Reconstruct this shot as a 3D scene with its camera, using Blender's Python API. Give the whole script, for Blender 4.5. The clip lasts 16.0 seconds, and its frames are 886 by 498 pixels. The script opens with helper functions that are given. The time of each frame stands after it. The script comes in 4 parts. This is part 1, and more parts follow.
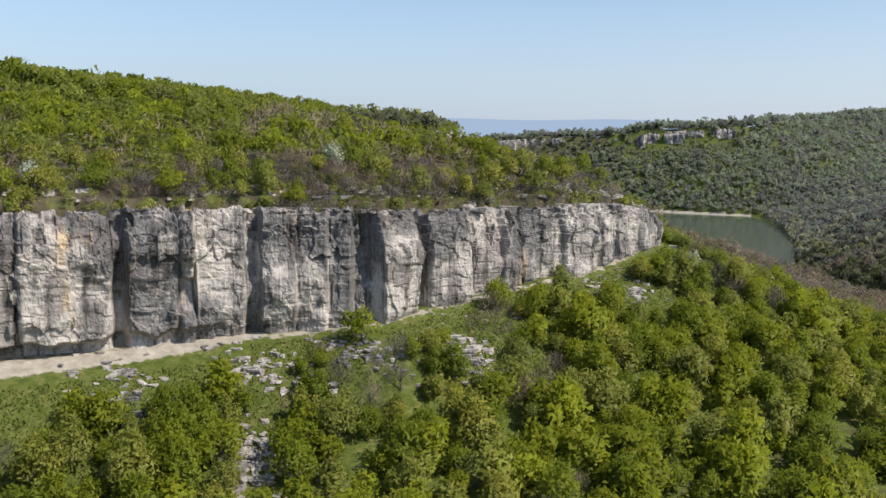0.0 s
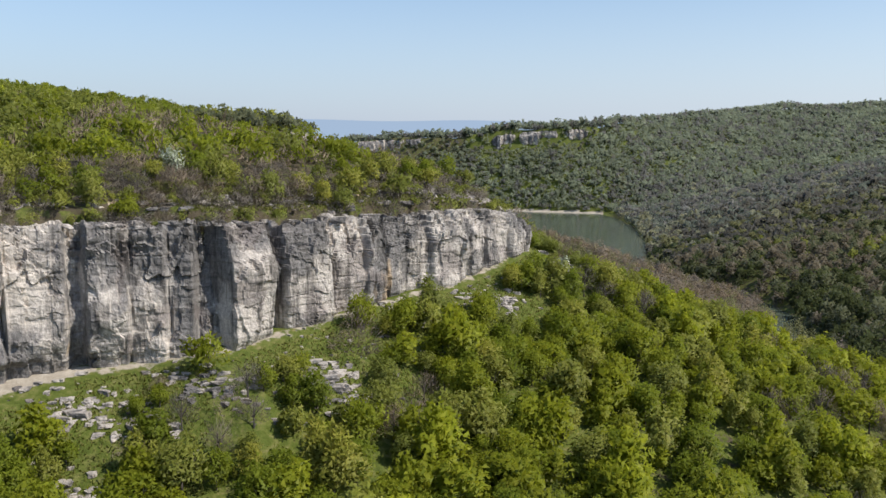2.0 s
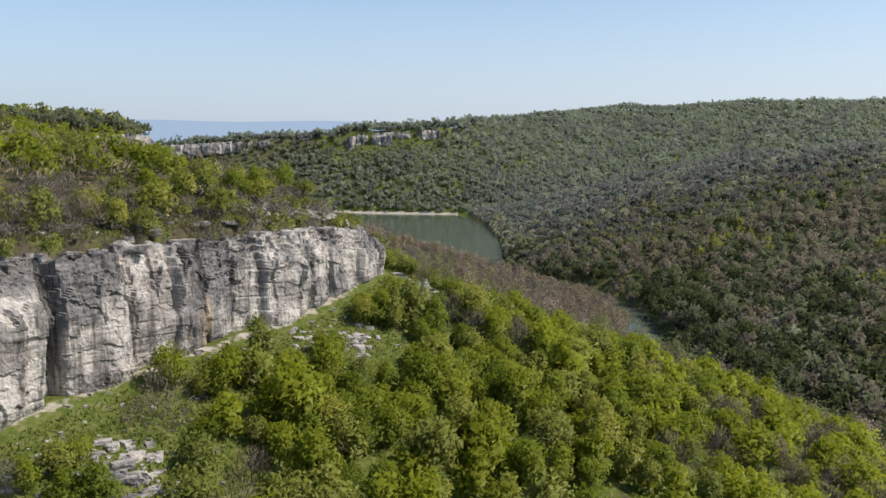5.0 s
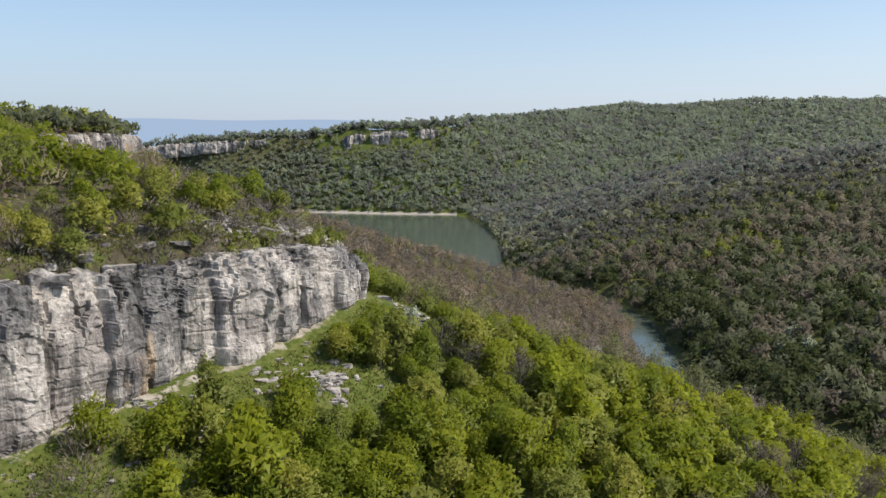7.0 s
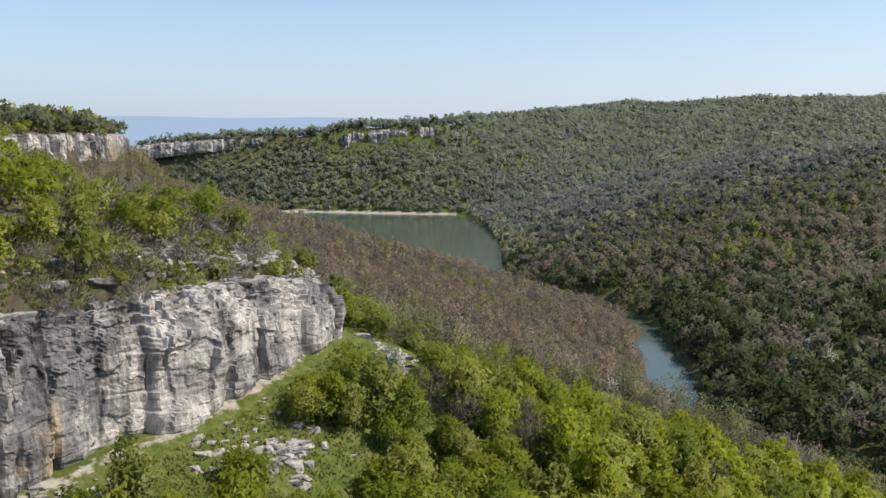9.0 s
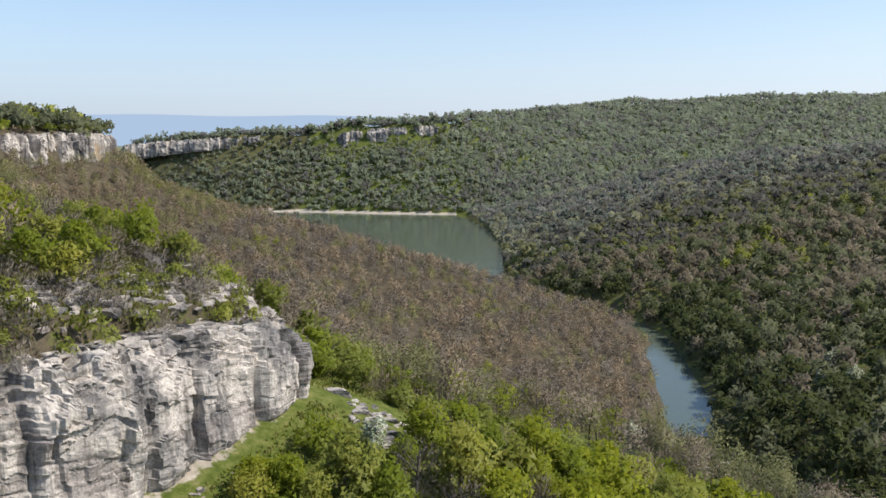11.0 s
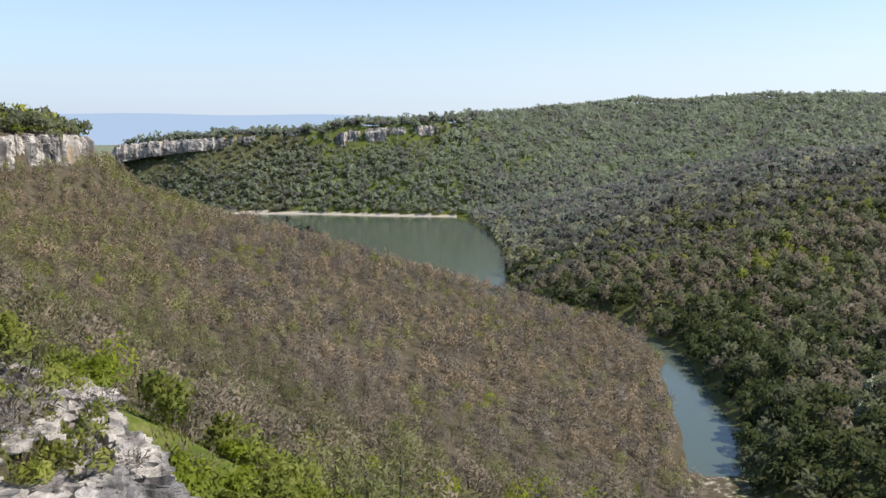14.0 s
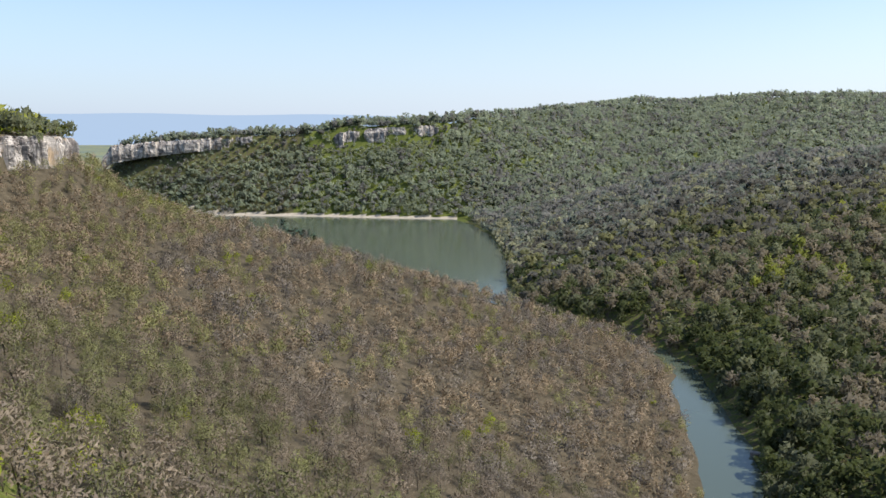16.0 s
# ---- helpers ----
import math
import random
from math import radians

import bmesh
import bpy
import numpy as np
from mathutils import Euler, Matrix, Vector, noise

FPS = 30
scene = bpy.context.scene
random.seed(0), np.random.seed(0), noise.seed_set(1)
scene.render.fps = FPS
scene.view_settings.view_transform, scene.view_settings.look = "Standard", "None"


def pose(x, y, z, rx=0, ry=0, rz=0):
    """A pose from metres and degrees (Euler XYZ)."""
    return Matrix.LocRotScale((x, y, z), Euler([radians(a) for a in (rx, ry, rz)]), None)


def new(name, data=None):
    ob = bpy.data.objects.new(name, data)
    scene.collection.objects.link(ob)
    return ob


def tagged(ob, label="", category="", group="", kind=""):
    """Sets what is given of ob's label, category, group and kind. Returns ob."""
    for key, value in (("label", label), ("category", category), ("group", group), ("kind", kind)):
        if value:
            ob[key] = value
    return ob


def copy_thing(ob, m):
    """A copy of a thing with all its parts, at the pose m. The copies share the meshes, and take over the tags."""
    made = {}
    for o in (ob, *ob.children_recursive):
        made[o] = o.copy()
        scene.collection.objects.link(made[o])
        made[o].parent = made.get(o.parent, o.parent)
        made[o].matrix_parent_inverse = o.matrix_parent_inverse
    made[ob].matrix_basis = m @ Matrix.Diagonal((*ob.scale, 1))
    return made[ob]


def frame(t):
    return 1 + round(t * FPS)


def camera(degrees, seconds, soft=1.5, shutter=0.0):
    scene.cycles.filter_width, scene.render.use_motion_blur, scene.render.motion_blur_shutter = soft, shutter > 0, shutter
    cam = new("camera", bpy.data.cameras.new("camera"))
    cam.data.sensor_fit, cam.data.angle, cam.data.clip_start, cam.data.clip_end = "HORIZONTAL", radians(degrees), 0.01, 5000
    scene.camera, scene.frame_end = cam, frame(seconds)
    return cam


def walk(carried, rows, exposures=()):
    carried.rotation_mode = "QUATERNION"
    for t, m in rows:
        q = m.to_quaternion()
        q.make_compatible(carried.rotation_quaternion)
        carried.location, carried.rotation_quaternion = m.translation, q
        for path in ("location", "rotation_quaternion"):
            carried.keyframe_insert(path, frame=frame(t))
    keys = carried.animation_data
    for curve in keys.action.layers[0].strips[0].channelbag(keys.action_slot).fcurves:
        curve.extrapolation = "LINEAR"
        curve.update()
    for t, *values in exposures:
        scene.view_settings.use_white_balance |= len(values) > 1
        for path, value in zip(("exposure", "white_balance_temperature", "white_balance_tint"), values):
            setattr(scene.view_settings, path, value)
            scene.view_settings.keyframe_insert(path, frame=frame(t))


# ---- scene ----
cam = camera(55.18, 16.0)
# seconds, place, then yaw to the left, pitch and roll in degrees
FLIGHT = [
    (0.0, 0.00, 0.00, 92.00, 19.253, -7.275, 0.432),
    (0.5, -0.77, 2.02, 92.04, 16.321, -7.248, 0.371),
    (1.0, -1.55, 4.31, 92.07, 13.371, -7.217, 0.300),
    (1.5, -2.29, 6.96, 92.11, 11.397, -7.181, 0.224),
    (2.0, -2.95, 9.91, 92.23, 9.814, -7.160, 0.181),
    (2.5, -3.54, 13.08, 92.34, 7.061, -7.127, 0.102),
    (3.0, -4.01, 16.49, 92.48, 4.326, -7.119, 0.100),
    (3.5, -4.26, 20.18, 92.60, 1.607, -7.113, 0.011),
    (4.0, -4.39, 24.06, 92.69, 0.083, -7.100, -0.048),
    (6.5, -3.37, 44.33, 93.35, 0.009, -7.178, -0.100),
    (7.0, -3.17, 48.70, 93.61, -0.013, -7.203, -0.067),
    (7.5, -2.95, 53.13, 93.93, -0.019, -7.246, -0.080),
    (8.0, -2.67, 57.64, 94.28, -0.012, -7.298, -0.108),
    (8.5, -2.41, 62.29, 94.57, -0.007, -7.335, -0.115),
    (9.0, -2.13, 66.97, 94.83, -0.006, -7.371, -0.096),
    (11.5, -1.30, 90.75, 95.84, 0.028, -7.524, -0.104),
    (12.0, -1.13, 95.58, 96.03, 0.032, -7.540, -0.097),
    (12.5, -0.88, 100.40, 96.31, 0.043, -7.555, -0.085),
    (13.0, -0.67, 105.23, 96.56, 0.055, -7.566, -0.105),
    (13.5, -0.44, 110.19, 96.85, 0.062, -7.582, -0.106),
    (14.0, -0.19, 115.12, 97.10, 0.083, -7.578, -0.097),
    (14.5, 0.08, 119.95, 97.35, 0.097, -7.592, -0.095),
    (15.0, 0.34, 124.65, 97.50, 0.125, -7.587, -0.124),
    (15.5, 0.61, 129.31, 97.67, 0.151, -7.588, -0.117),
    (16.0, 0.85, 133.97, 97.85, 0.167, -7.588, -0.106),
]
walk(cam, [(t, pose(x, y, z, 90 + pitch, 0, yaw) @ pose(0, 0, 0, 0, 0, roll)) for t, x, y, z, yaw, pitch, roll in FLIGHT],
     [(0.0, 0.25), (4.0, 0.25), (9.0, 0.32), (12.5, 0.5), (16.0, 0.55)])

# ---- light ----
SUN_WAY = Vector((0.66, -0.10, 0.75)).normalized()
world = bpy.data.worlds.new("sky")
scene.world = world
world.use_nodes = True
wn = world.node_tree
sky = wn.nodes.new("ShaderNodeTexSky")
sky.sky_type = "NISHITA"
sky.sun_disc = False
sky.sun_elevation = math.asin(SUN_WAY.z)
sky.sun_rotation = math.atan2(SUN_WAY.x, SUN_WAY.y)
sky.altitude = 300
sky.air_density, sky.dust_density, sky.ozone_density = 1.0, 0.6, 2.0
# spring haze: the sky pales evenly towards the horizon all round
wc = wn.nodes.new("ShaderNodeTexCoord")
wz = wn.nodes.new("ShaderNodeSeparateXYZ")
wr = wn.nodes.new("ShaderNodeValToRGB")
wr.color_ramp.elements[0].position, wr.color_ramp.elements[0].color = 0.0, (0.9, 0.9, 0.9, 1)
wr.color_ramp.elements[1].position, wr.color_ramp.elements[1].color = 0.20, (0.0, 0.0, 0.0, 1)
wm = wn.nodes.new("ShaderNodeMix")
wm.data_type = "RGBA"
wh = wn.nodes.new("ShaderNodeValToRGB")
# and more so towards the sun
wh.color_ramp.elements[0].position, wh.color_ramp.elements[0].color = 0.0, (2.6, 3.15, 4.3, 1)
wh.color_ramp.elements[1].position, wh.color_ramp.elements[1].color = 0.55, (4.1, 4.6, 5.6, 1)
wn.links.new(wh.outputs[0], wm.inputs[7])
wn.links.new(wc.outputs["Generated"], wz.inputs[0])
wn.links.new(wz.outputs["Z"], wr.inputs[0])
wx2 = wn.nodes.new("ShaderNodeMath")
wx2.operation = "MULTIPLY_ADD"
wx2.inputs[1].default_value, wx2.inputs[2].default_value = 0.5, 0.28
wn.links.new(wz.outputs["X"], wx2.inputs[0])
wn.links.new(wx2.outputs[0], wh.inputs[0])
wn.links.new(wr.outputs[0], wm.inputs[0])
wn.links.new(sky.outputs[0], wm.inputs[6])
wn.links.new(wm.outputs[2], wn.nodes["Background"].inputs[0])
wn.nodes["Background"].inputs[1].default_value = 0.13
sun_data = bpy.data.lights.new("sun", "SUN")
sun_data.energy, sun_data.angle, sun_data.color = 4.2, radians(0.6), (1.0, 0.94, 0.85)
sun = new("sun", sun_data)
sun.rotation_euler = SUN_WAY.to_track_quat("Z", "Y").to_euler()

rng = np.random.default_rng(7)


# ---- materials ----
def material(name, rough=0.9, spec=0.2):
    m = bpy.data.materials.new(name)
    m.use_nodes = True
    b = m.node_tree.nodes["Principled BSDF"]
    b.inputs["Roughness"].default_value = rough
    b.inputs["Specular IOR Level"].default_value = spec
    return m, m.node_tree, b


def ramp(nt, source, stops):
    r = nt.nodes.new("ShaderNodeValToRGB")
    while len(r.color_ramp.elements) < len(stops):
        r.color_ramp.elements.new(0.5)
    for e, (p, c) in zip(r.color_ramp.elements, stops):
        e.position, e.color = p, (*c, 1) if len(c) == 3 else c
    nt.links.new(source, r.inputs[0])
    return r.outputs[0]


def grey(v):
    return (v, v, v)


def tex_noise(nt, scale, detail=6.0, rough=0.6, stretch=(1, 1, 1), coord="Object", at=(0, 0, 0)):
    tc = nt.nodes.new("ShaderNodeTexCoord")
    mp = nt.nodes.new("ShaderNodeMapping")
    mp.inputs["Scale"].default_value, mp.inputs["Location"].default_value = stretch, at
    n = nt.nodes.new("ShaderNodeTexNoise")
    n.inputs["Scale"].default_value, n.inputs["Detail"].default_value, n.inputs["Roughness"].default_value = scale, detail, rough
    nt.links.new(tc.outputs[coord], mp.inputs[0])
    nt.links.new(mp.outputs[0], n.inputs["Vector"])
    return n.outputs["Fac"]


def mix(nt, fac, a, b, blend="MIX"):
    m = nt.nodes.new("ShaderNodeMix")
    m.data_type, m.blend_type = "RGBA", blend
    for socket, v in ((m.inputs[0], fac), (m.inputs[6], a), (m.inputs[7], b)):
        if isinstance(v, (int, float)):
            socket.default_value = v
        elif isinstance(v, tuple):
            socket.default_value = (*v, 1)
        else:
            nt.links.new(v, socket)
    return m.outputs[2]


def bump(nt, b, height, strength, distance):
    n = nt.nodes.new("ShaderNodeBump")
    n.inputs["Strength"].default_value, n.inputs["Distance"].default_value = strength, distance
    nt.links.new(height, n.inputs["Height"])
    nt.links.new(n.outputs[0], b.inputs["Normal"])


def leaf_material(name, dark, mid, light, patch=0.12, through_light=0.45):
    """Leaves: colour differs from leaf to leaf and from crown to crown, and light comes through."""
    m, nt, b = material(name, 0.55, 0.25)
    geo = nt.nodes.new("ShaderNodeNewGeometry")
    col = ramp(nt, geo.outputs["Random Per Island"], [(0.0, dark), (0.5, mid), (1.0, light)])
    crowns = ramp(nt, tex_noise(nt, patch, 2.0), [(0.35, grey(0.85)), (0.65, grey(1.12))])
    info = nt.nodes.new("ShaderNodeObjectInfo")
    each = ramp(nt, info.outputs["Random"], [(0.0, (0.75, 0.8, 0.85)), (0.5, grey(1.0)), (1.0, (1.2, 1.12, 0.95))])
    tone = nt.nodes.new("ShaderNodeAttribute")
    tone.attribute_name = "tone"
    own = ramp(nt, tone.outputs["Fac"], [(0.0, grey(1.0)), (0.04, (0.82, 0.82, 0.83)), (0.5, grey(1.0)), (1.0, (1.17, 1.16, 1.1))])
    col = mix(nt, 1.0, mix(nt, 1.0, mix(nt, 1.0, col, crowns, "MULTIPLY"), own, "MULTIPLY"), each, "MULTIPLY")
    nt.links.new(col, b.inputs["Base Color"])
    if through_light:
        t = nt.nodes.new("ShaderNodeBsdfTranslucent")
        nt.links.new(col, t.inputs[0])
        s = nt.nodes.new("ShaderNodeMixShader")
        s.inputs[0].default_value = through_light
        nt.links.new(b.outputs[0], s.inputs[1])
        nt.links.new(t.outputs[0], s.inputs[2])
        nt.links.new(s.outputs[0], nt.nodes["Material Output"].inputs[0])
    return m


LEAF_FRESH = leaf_material("fresh_leaves", (0.163, 0.207, 0.017), (0.216, 0.256, 0.023), (0.275, 0.31, 0.033), 0.12, 0.55)
LEAF_YOUNG = leaf_material("young_leaves", (0.20, 0.22, 0.035), (0.26, 0.28, 0.05), (0.33, 0.33, 0.08), 0.12, 0.5)
# a deep green, taken darker to hold the shade on the near bank
LEAF_DARK_SHADE = leaf_material("shade_deepened_green_leaves", (0.05, 0.068, 0.028), (0.066, 0.086, 0.036), (0.09, 0.112, 0.048), 0.12, 0.5)
LEAF_OLIVE = leaf_material("dull_leaves", (0.125, 0.14, 0.078), (0.158, 0.172, 0.096), (0.195, 0.208, 0.118), 0.1, 0.55)
HILL_GREY = leaf_material("budding_grey_twigs", (0.158, 0.143, 0.115), (0.19, 0.174, 0.141), (0.227, 0.21, 0.17), 0.1, 0.55)
# the next four are paled, painting distance haze into the foliage colour
LEAF_FAR_HAZE = leaf_material("haze_paled_far_leaves", (0.22, 0.258, 0.182), (0.25, 0.288, 0.206), (0.28, 0.316, 0.23), 0.03, 0.6)
HILL_GREEN_HAZE = leaf_material("haze_paled_dull_leaves", (0.212, 0.23, 0.176), (0.243, 0.262, 0.202), (0.275, 0.294, 0.228), 0.05, 0.5)
HILL_TWIGS_HAZE = leaf_material("haze_paled_grey_twigs", (0.225, 0.214, 0.19), (0.257, 0.245, 0.218), (0.29, 0.276, 0.247), 0.05, 0.45)
FAR_GREY_HAZE = leaf_material("haze_paled_far_twigs", (0.20, 0.202, 0.184), (0.222, 0.222, 0.202), (0.245, 0.243, 0.22), 0.03, 0.55)
TWIG_BROWN = leaf_material("bare_twigs_with_buds", (0.183, 0.149, 0.115), (0.205, 0.168, 0.13), (0.23, 0.19, 0.148), 0.1, 0.3)
BUDDING = leaf_material("twigs_in_new_leaf", (0.20, 0.19, 0.08), (0.235, 0.226, 0.092), (0.275, 0.266, 0.108), 0.1, 0.4)
TWIG_GREY = leaf_material("grey_bare_twigs", (0.168, 0.142, 0.115), (0.19, 0.161, 0.131), (0.214, 0.183, 0.15), 0.1, 0.3)
PINE = leaf_material("pine_needles", (0.02, 0.045, 0.028), (0.035, 0.07, 0.04), (0.05, 0.09, 0.05), 0.12, 0.05)
LEAF_GRASS = leaf_material("grass_blades", (0.11, 0.14, 0.025), (0.16, 0.185, 0.04), (0.25, 0.23, 0.09), 0.3, 0.4)
BLOSSOM = leaf_material("white_blossom", (0.3, 0.33, 0.18), (0.45, 0.48, 0.32), (0.65, 0.65, 0.52), 0.12, 0.25)

BARK, nt, b = material("bark")
nt.links.new(ramp(nt, tex_noise(nt, 3.0, 4, 0.6, (4, 4, 1)), [(0.3, (0.05, 0.042, 0.035)), (0.7, (0.15, 0.13, 0.11))]), b.inputs["Base Color"])


def limestone(name, light=1.0):
    """Weathered limestone: grey crust with lichen and rain streaks, pale and ochre where it broke."""
    m, nt, b = material(name, 0.92, 0.15)
    patch = tex_noise(nt, 0.11, 9, 0.66, (1, 1, 0.6))
    stain = tex_noise(nt, 0.10, 6, 0.6, (1, 1, 0.4), at=(31, 7, 3))
    streak = tex_noise(nt, 0.55, 6, 0.65, (1, 1, 0.08))
    drip = tex_noise(nt, 2.0, 5, 0.6, (1, 1, 0.06))
    fine = tex_noise(nt, 1.6, 10, 0.75, (1, 1, 0.8))
    grain = tex_noise(nt, 6.0, 8, 0.75)
    layer = tex_noise(nt, 0.9, 7, 0.7, (0.22, 0.22, 2.6))
    pale = ramp(nt, fine, [(0.3, (0.34, 0.305, 0.27)), (0.5, (0.49, 0.44, 0.39)), (0.72, (0.68, 0.615, 0.54))])
    crust = ramp(nt, fine, [(0.3, (0.085, 0.08, 0.077)), (0.5, (0.17, 0.16, 0.153)), (0.75, (0.31, 0.29, 0.275))])
    # lichen grows thickest on the upper rock
    lichen = nt.nodes.new("ShaderNodeAttribute")
    lichen.attribute_name = "lichen"
    grown = nt.nodes.new("ShaderNodeMath")
    grown.operation = "MULTIPLY_ADD"
    grown.inputs[1].default_value = 0.06
    nt.links.new(lichen.outputs["Fac"], grown.inputs[0])
    nt.links.new(patch, grown.inputs[2])
    col = mix(nt, ramp(nt, grown.outputs[0], [(0.485, grey(0.0)), (0.56, grey(0.94))]), pale, crust)
    panel = ramp(nt, tex_noise(nt, 0.17, 4, 0.5, (1, 1, 0.7), at=(11, 3, 17)), [(0.56, grey(0.0)), (0.60, grey(0.6))])
    col = mix(nt, panel, col, ramp(nt, grain, [(0.35, (0.12, 0.102, 0.095)), (0.65, (0.24, 0.205, 0.19))]))
    ochre = ramp(nt, stain, [(0.60, grey(0.0)), (0.66, grey(0.75))])
    col = mix(nt, ochre, col, ramp(nt, drip, [(0.35, (0.34, 0.25, 0.16)), (0.6, (0.66, 0.47, 0.27))]))
    col = mix(nt, 1.0, col, ramp(nt, streak, [(0.36, grey(0.38)), (0.46, grey(0.95)), (0.64, grey(1.16))]), "MULTIPLY")
    col = mix(nt, 1.0, col, ramp(nt, drip, [(0.32, grey(0.6)), (0.45, grey(1.0))]), "MULTIPLY")
    col = mix(nt, 1.0, col, ramp(nt, grain, [(0.32, grey(0.55)), (0.5, grey(1.0)), (0.72, grey(1.2))]), "MULTIPLY")
    col = mix(nt, 1.0, col, ramp(nt, layer, [(0.3, grey(0.72)), (0.44, grey(1.0))]), "MULTIPLY")
    if light != 1.0:
        col = mix(nt, 1.0, col, grey(light), "MULTIPLY")
    nt.links.new(col, b.inputs["Base Color"])
    bump(nt, b, mix(nt, 0.4, fine, layer), 1.0, 0.2)
    return m


ROCK = limestone("weathered_limestone")
ROCK_GREY = limestone("lichened_limestone", 0.85)
ROCK_FAR = limestone("far_limestone", 0.9)

GROUND, nt, b = material("meadow_and_forest_floor", 0.95, 0.1)
grass = ramp(nt, tex_noise(nt, 0.9, 8, 0.7), [(0.3, (0.05, 0.066, 0.014)), (0.47, (0.088, 0.112, 0.022)), (0.6, (0.14, 0.147, 0.043)), (0.72, (0.24, 0.205, 0.11))])
litter = ramp(nt, tex_noise(nt, 0.35, 9, 0.7), [(0.3, (0.05, 0.042, 0.028)), (0.55, (0.095, 0.078, 0.052)), (0.75, (0.15, 0.122, 0.085))])
gravel = ramp(nt, tex_noise(nt, 0.5, 9, 0.75), [(0.3, (0.26, 0.22, 0.17)), (0.55, (0.42, 0.37, 0.30)), (0.75, (0.56, 0.50, 0.42))])


def masked(below, name, above):
    a = nt.nodes.new("ShaderNodeAttribute")
    a.attribute_name = name
    if name == "plain":
        return mix(nt, a.outputs["Fac"], below, above)
    patchy = nt.nodes.new("ShaderNodeMath")
    patchy.operation = "MULTIPLY_ADD"
    patchy.inputs[1].default_value = 1.3
    nt.links.new(tex_noise(nt, 0.55, 8, 0.7), patchy.inputs[0])
    nt.links.new(a.outputs["Fac"], patchy.inputs[2])
    return mix(nt, ramp(nt, patchy.outputs[0], [(0.0, grey(0)), (0.86, grey(0)), (1.12, grey(1))]), below, above)


field = ramp(nt, tex_noise(nt, 0.004, 3, 0.5, (1, 3, 1)), [(0.4, (0.12, 0.16, 0.13)), (0.5, (0.17, 0.19, 0.13)), (0.56, (0.24, 0.23, 0.10)), (0.66, (0.14, 0.17, 0.15))])
nt.links.new(masked(masked(masked(litter, "meadow", grass), "bank", gravel), "plain", field), b.inputs["Base Color"])
bump(nt, b, tex_noise(nt, 2.0, 8, 0.7), 0.8, 0.2)

WATER, nt, b = material("lake_water", 0.13, 0.42)
b.inputs["Base Color"].default_value = (0.075, 0.094, 0.07, 1)
bump(nt, b, tex_noise(nt, 0.6, 4, 0.6, (1, 2.2, 1)), 0.03, 0.05)


# ---- the lie of the land ----
def smooth(a, c, v):
    t = np.clip((v - a) / (c - a), 0, 1)
    return t * t * (3 - 2 * t)


# rim of the plateau, walking north: x, y, height above the drop, height below it
RIM = np.array([
    (-240, -60, 84, 62), (-110, 48, 83, 64), (-73, 86, 82.6, 65.3), (-64, 95, 82.5, 66), (-55, 101, 82.5, 66.2),
    (-47, 104, 82.3, 67.2), (-42, 112, 81.9, 68), (-37, 120, 81.6, 68.8), (-31, 129, 81.5, 69.6), (-24, 138.5, 81.4, 70.6),
    (-18, 149, 81.0, 72.6), (-14.5, 158, 79.5, 74.2), (-20, 167, 81.6, 75), (-47, 190, 84, 77), (-85, 245, 87, 78),
    (-132, 325, 91, 79), (-172, 400, 95, 80), (-190, 448, 97, 82), (-187, 482, 97.5, 83), (-174, 508, 98, 84),
    (-190, 577, 97, 84), (-235, 600, 92, 75), (-340, 690, 70, 55), (-520, 900, 40, 30)])
RIM_S = np.r_[0, np.cumsum(np.hypot(*np.diff(RIM[:, :2], axis=0).T))]


def along_rim(x, y):
    """Signed distance from the rim (towards the valley) and the length along it, for arrays."""
    best = np.full(x.shape, 1e9)
    side, s = np.zeros(x.shape), np.zeros(x.shape)
    for i in range(len(RIM) - 1):
        a, c = RIM[i, :2], RIM[i + 1, :2]
        v = c - a
        n = np.hypot(*v)
        t = np.clip(((x - a[0]) * v[0] + (y - a[1]) * v[1]) / n**2, 0, 1)
        dx, dy = x - a[0] - t * v[0], y - a[1] - t * v[1]
        d = np.hypot(dx, dy)
        m = d < best - 1e-9
        best[m] = d[m]
        side[m] = np.sign((dx * v[1] - dy * v[0])[m])
        s[m] = (RIM_S[i] + t * n)[m]
    return best * side, s


def lumps(x, y, size, seed=0.0):
    a = np.sin(x / size * 1.7 + seed) * np.cos(y / size * 1.3 - seed * 2)
    return a + 0.6 * np.sin(x / size * 3.1 - y / size * 2.3 + seed * 3) + 0.35 * np.sin(x / size * 6.3 + y / size * 5.1 + seed)


WEST_Y = [0, 200, 335, 366, 402, 454, 475, 500, 520, 560, 582, 640, 720, 820, 950, 1080, 1200]
WEST_X = [120, 88, 69, 74, 80, 89, 98, 97, 93, 74, 34, -8, -62, -130, -220, -320, -390]
EAST_Y = [0, 200, 300, 342, 362, 391, 442, 480, 520, 560, 600, 700, 800, 966, 1074, 1131]
EAST_X = [140, 100, 82, 84, 90, 97, 102, 107, 101, 76, 46, 42, 49, 46, 30, 12]
CREST_X = [-520, -455, -440, -340, -255, -160, -113, -50, 0, 130, 280, 600, 900, 1600]
CREST_Y = [1240, 1256, 1266, 1274, 1282, 1296, 1299, 1300, 1312, 1480, 1633, 1563, 1500, 1500]
CREST_Z = [30, 60, 86, 94.5, 100.5, 104.5, 110.5, 114.5, 117.5, 133, 151, 161, 158, 140]
G_S = [-0.5, 0, 0.25, 0.45, 0.56, 0.75, 0.9, 1.0, 3.0]
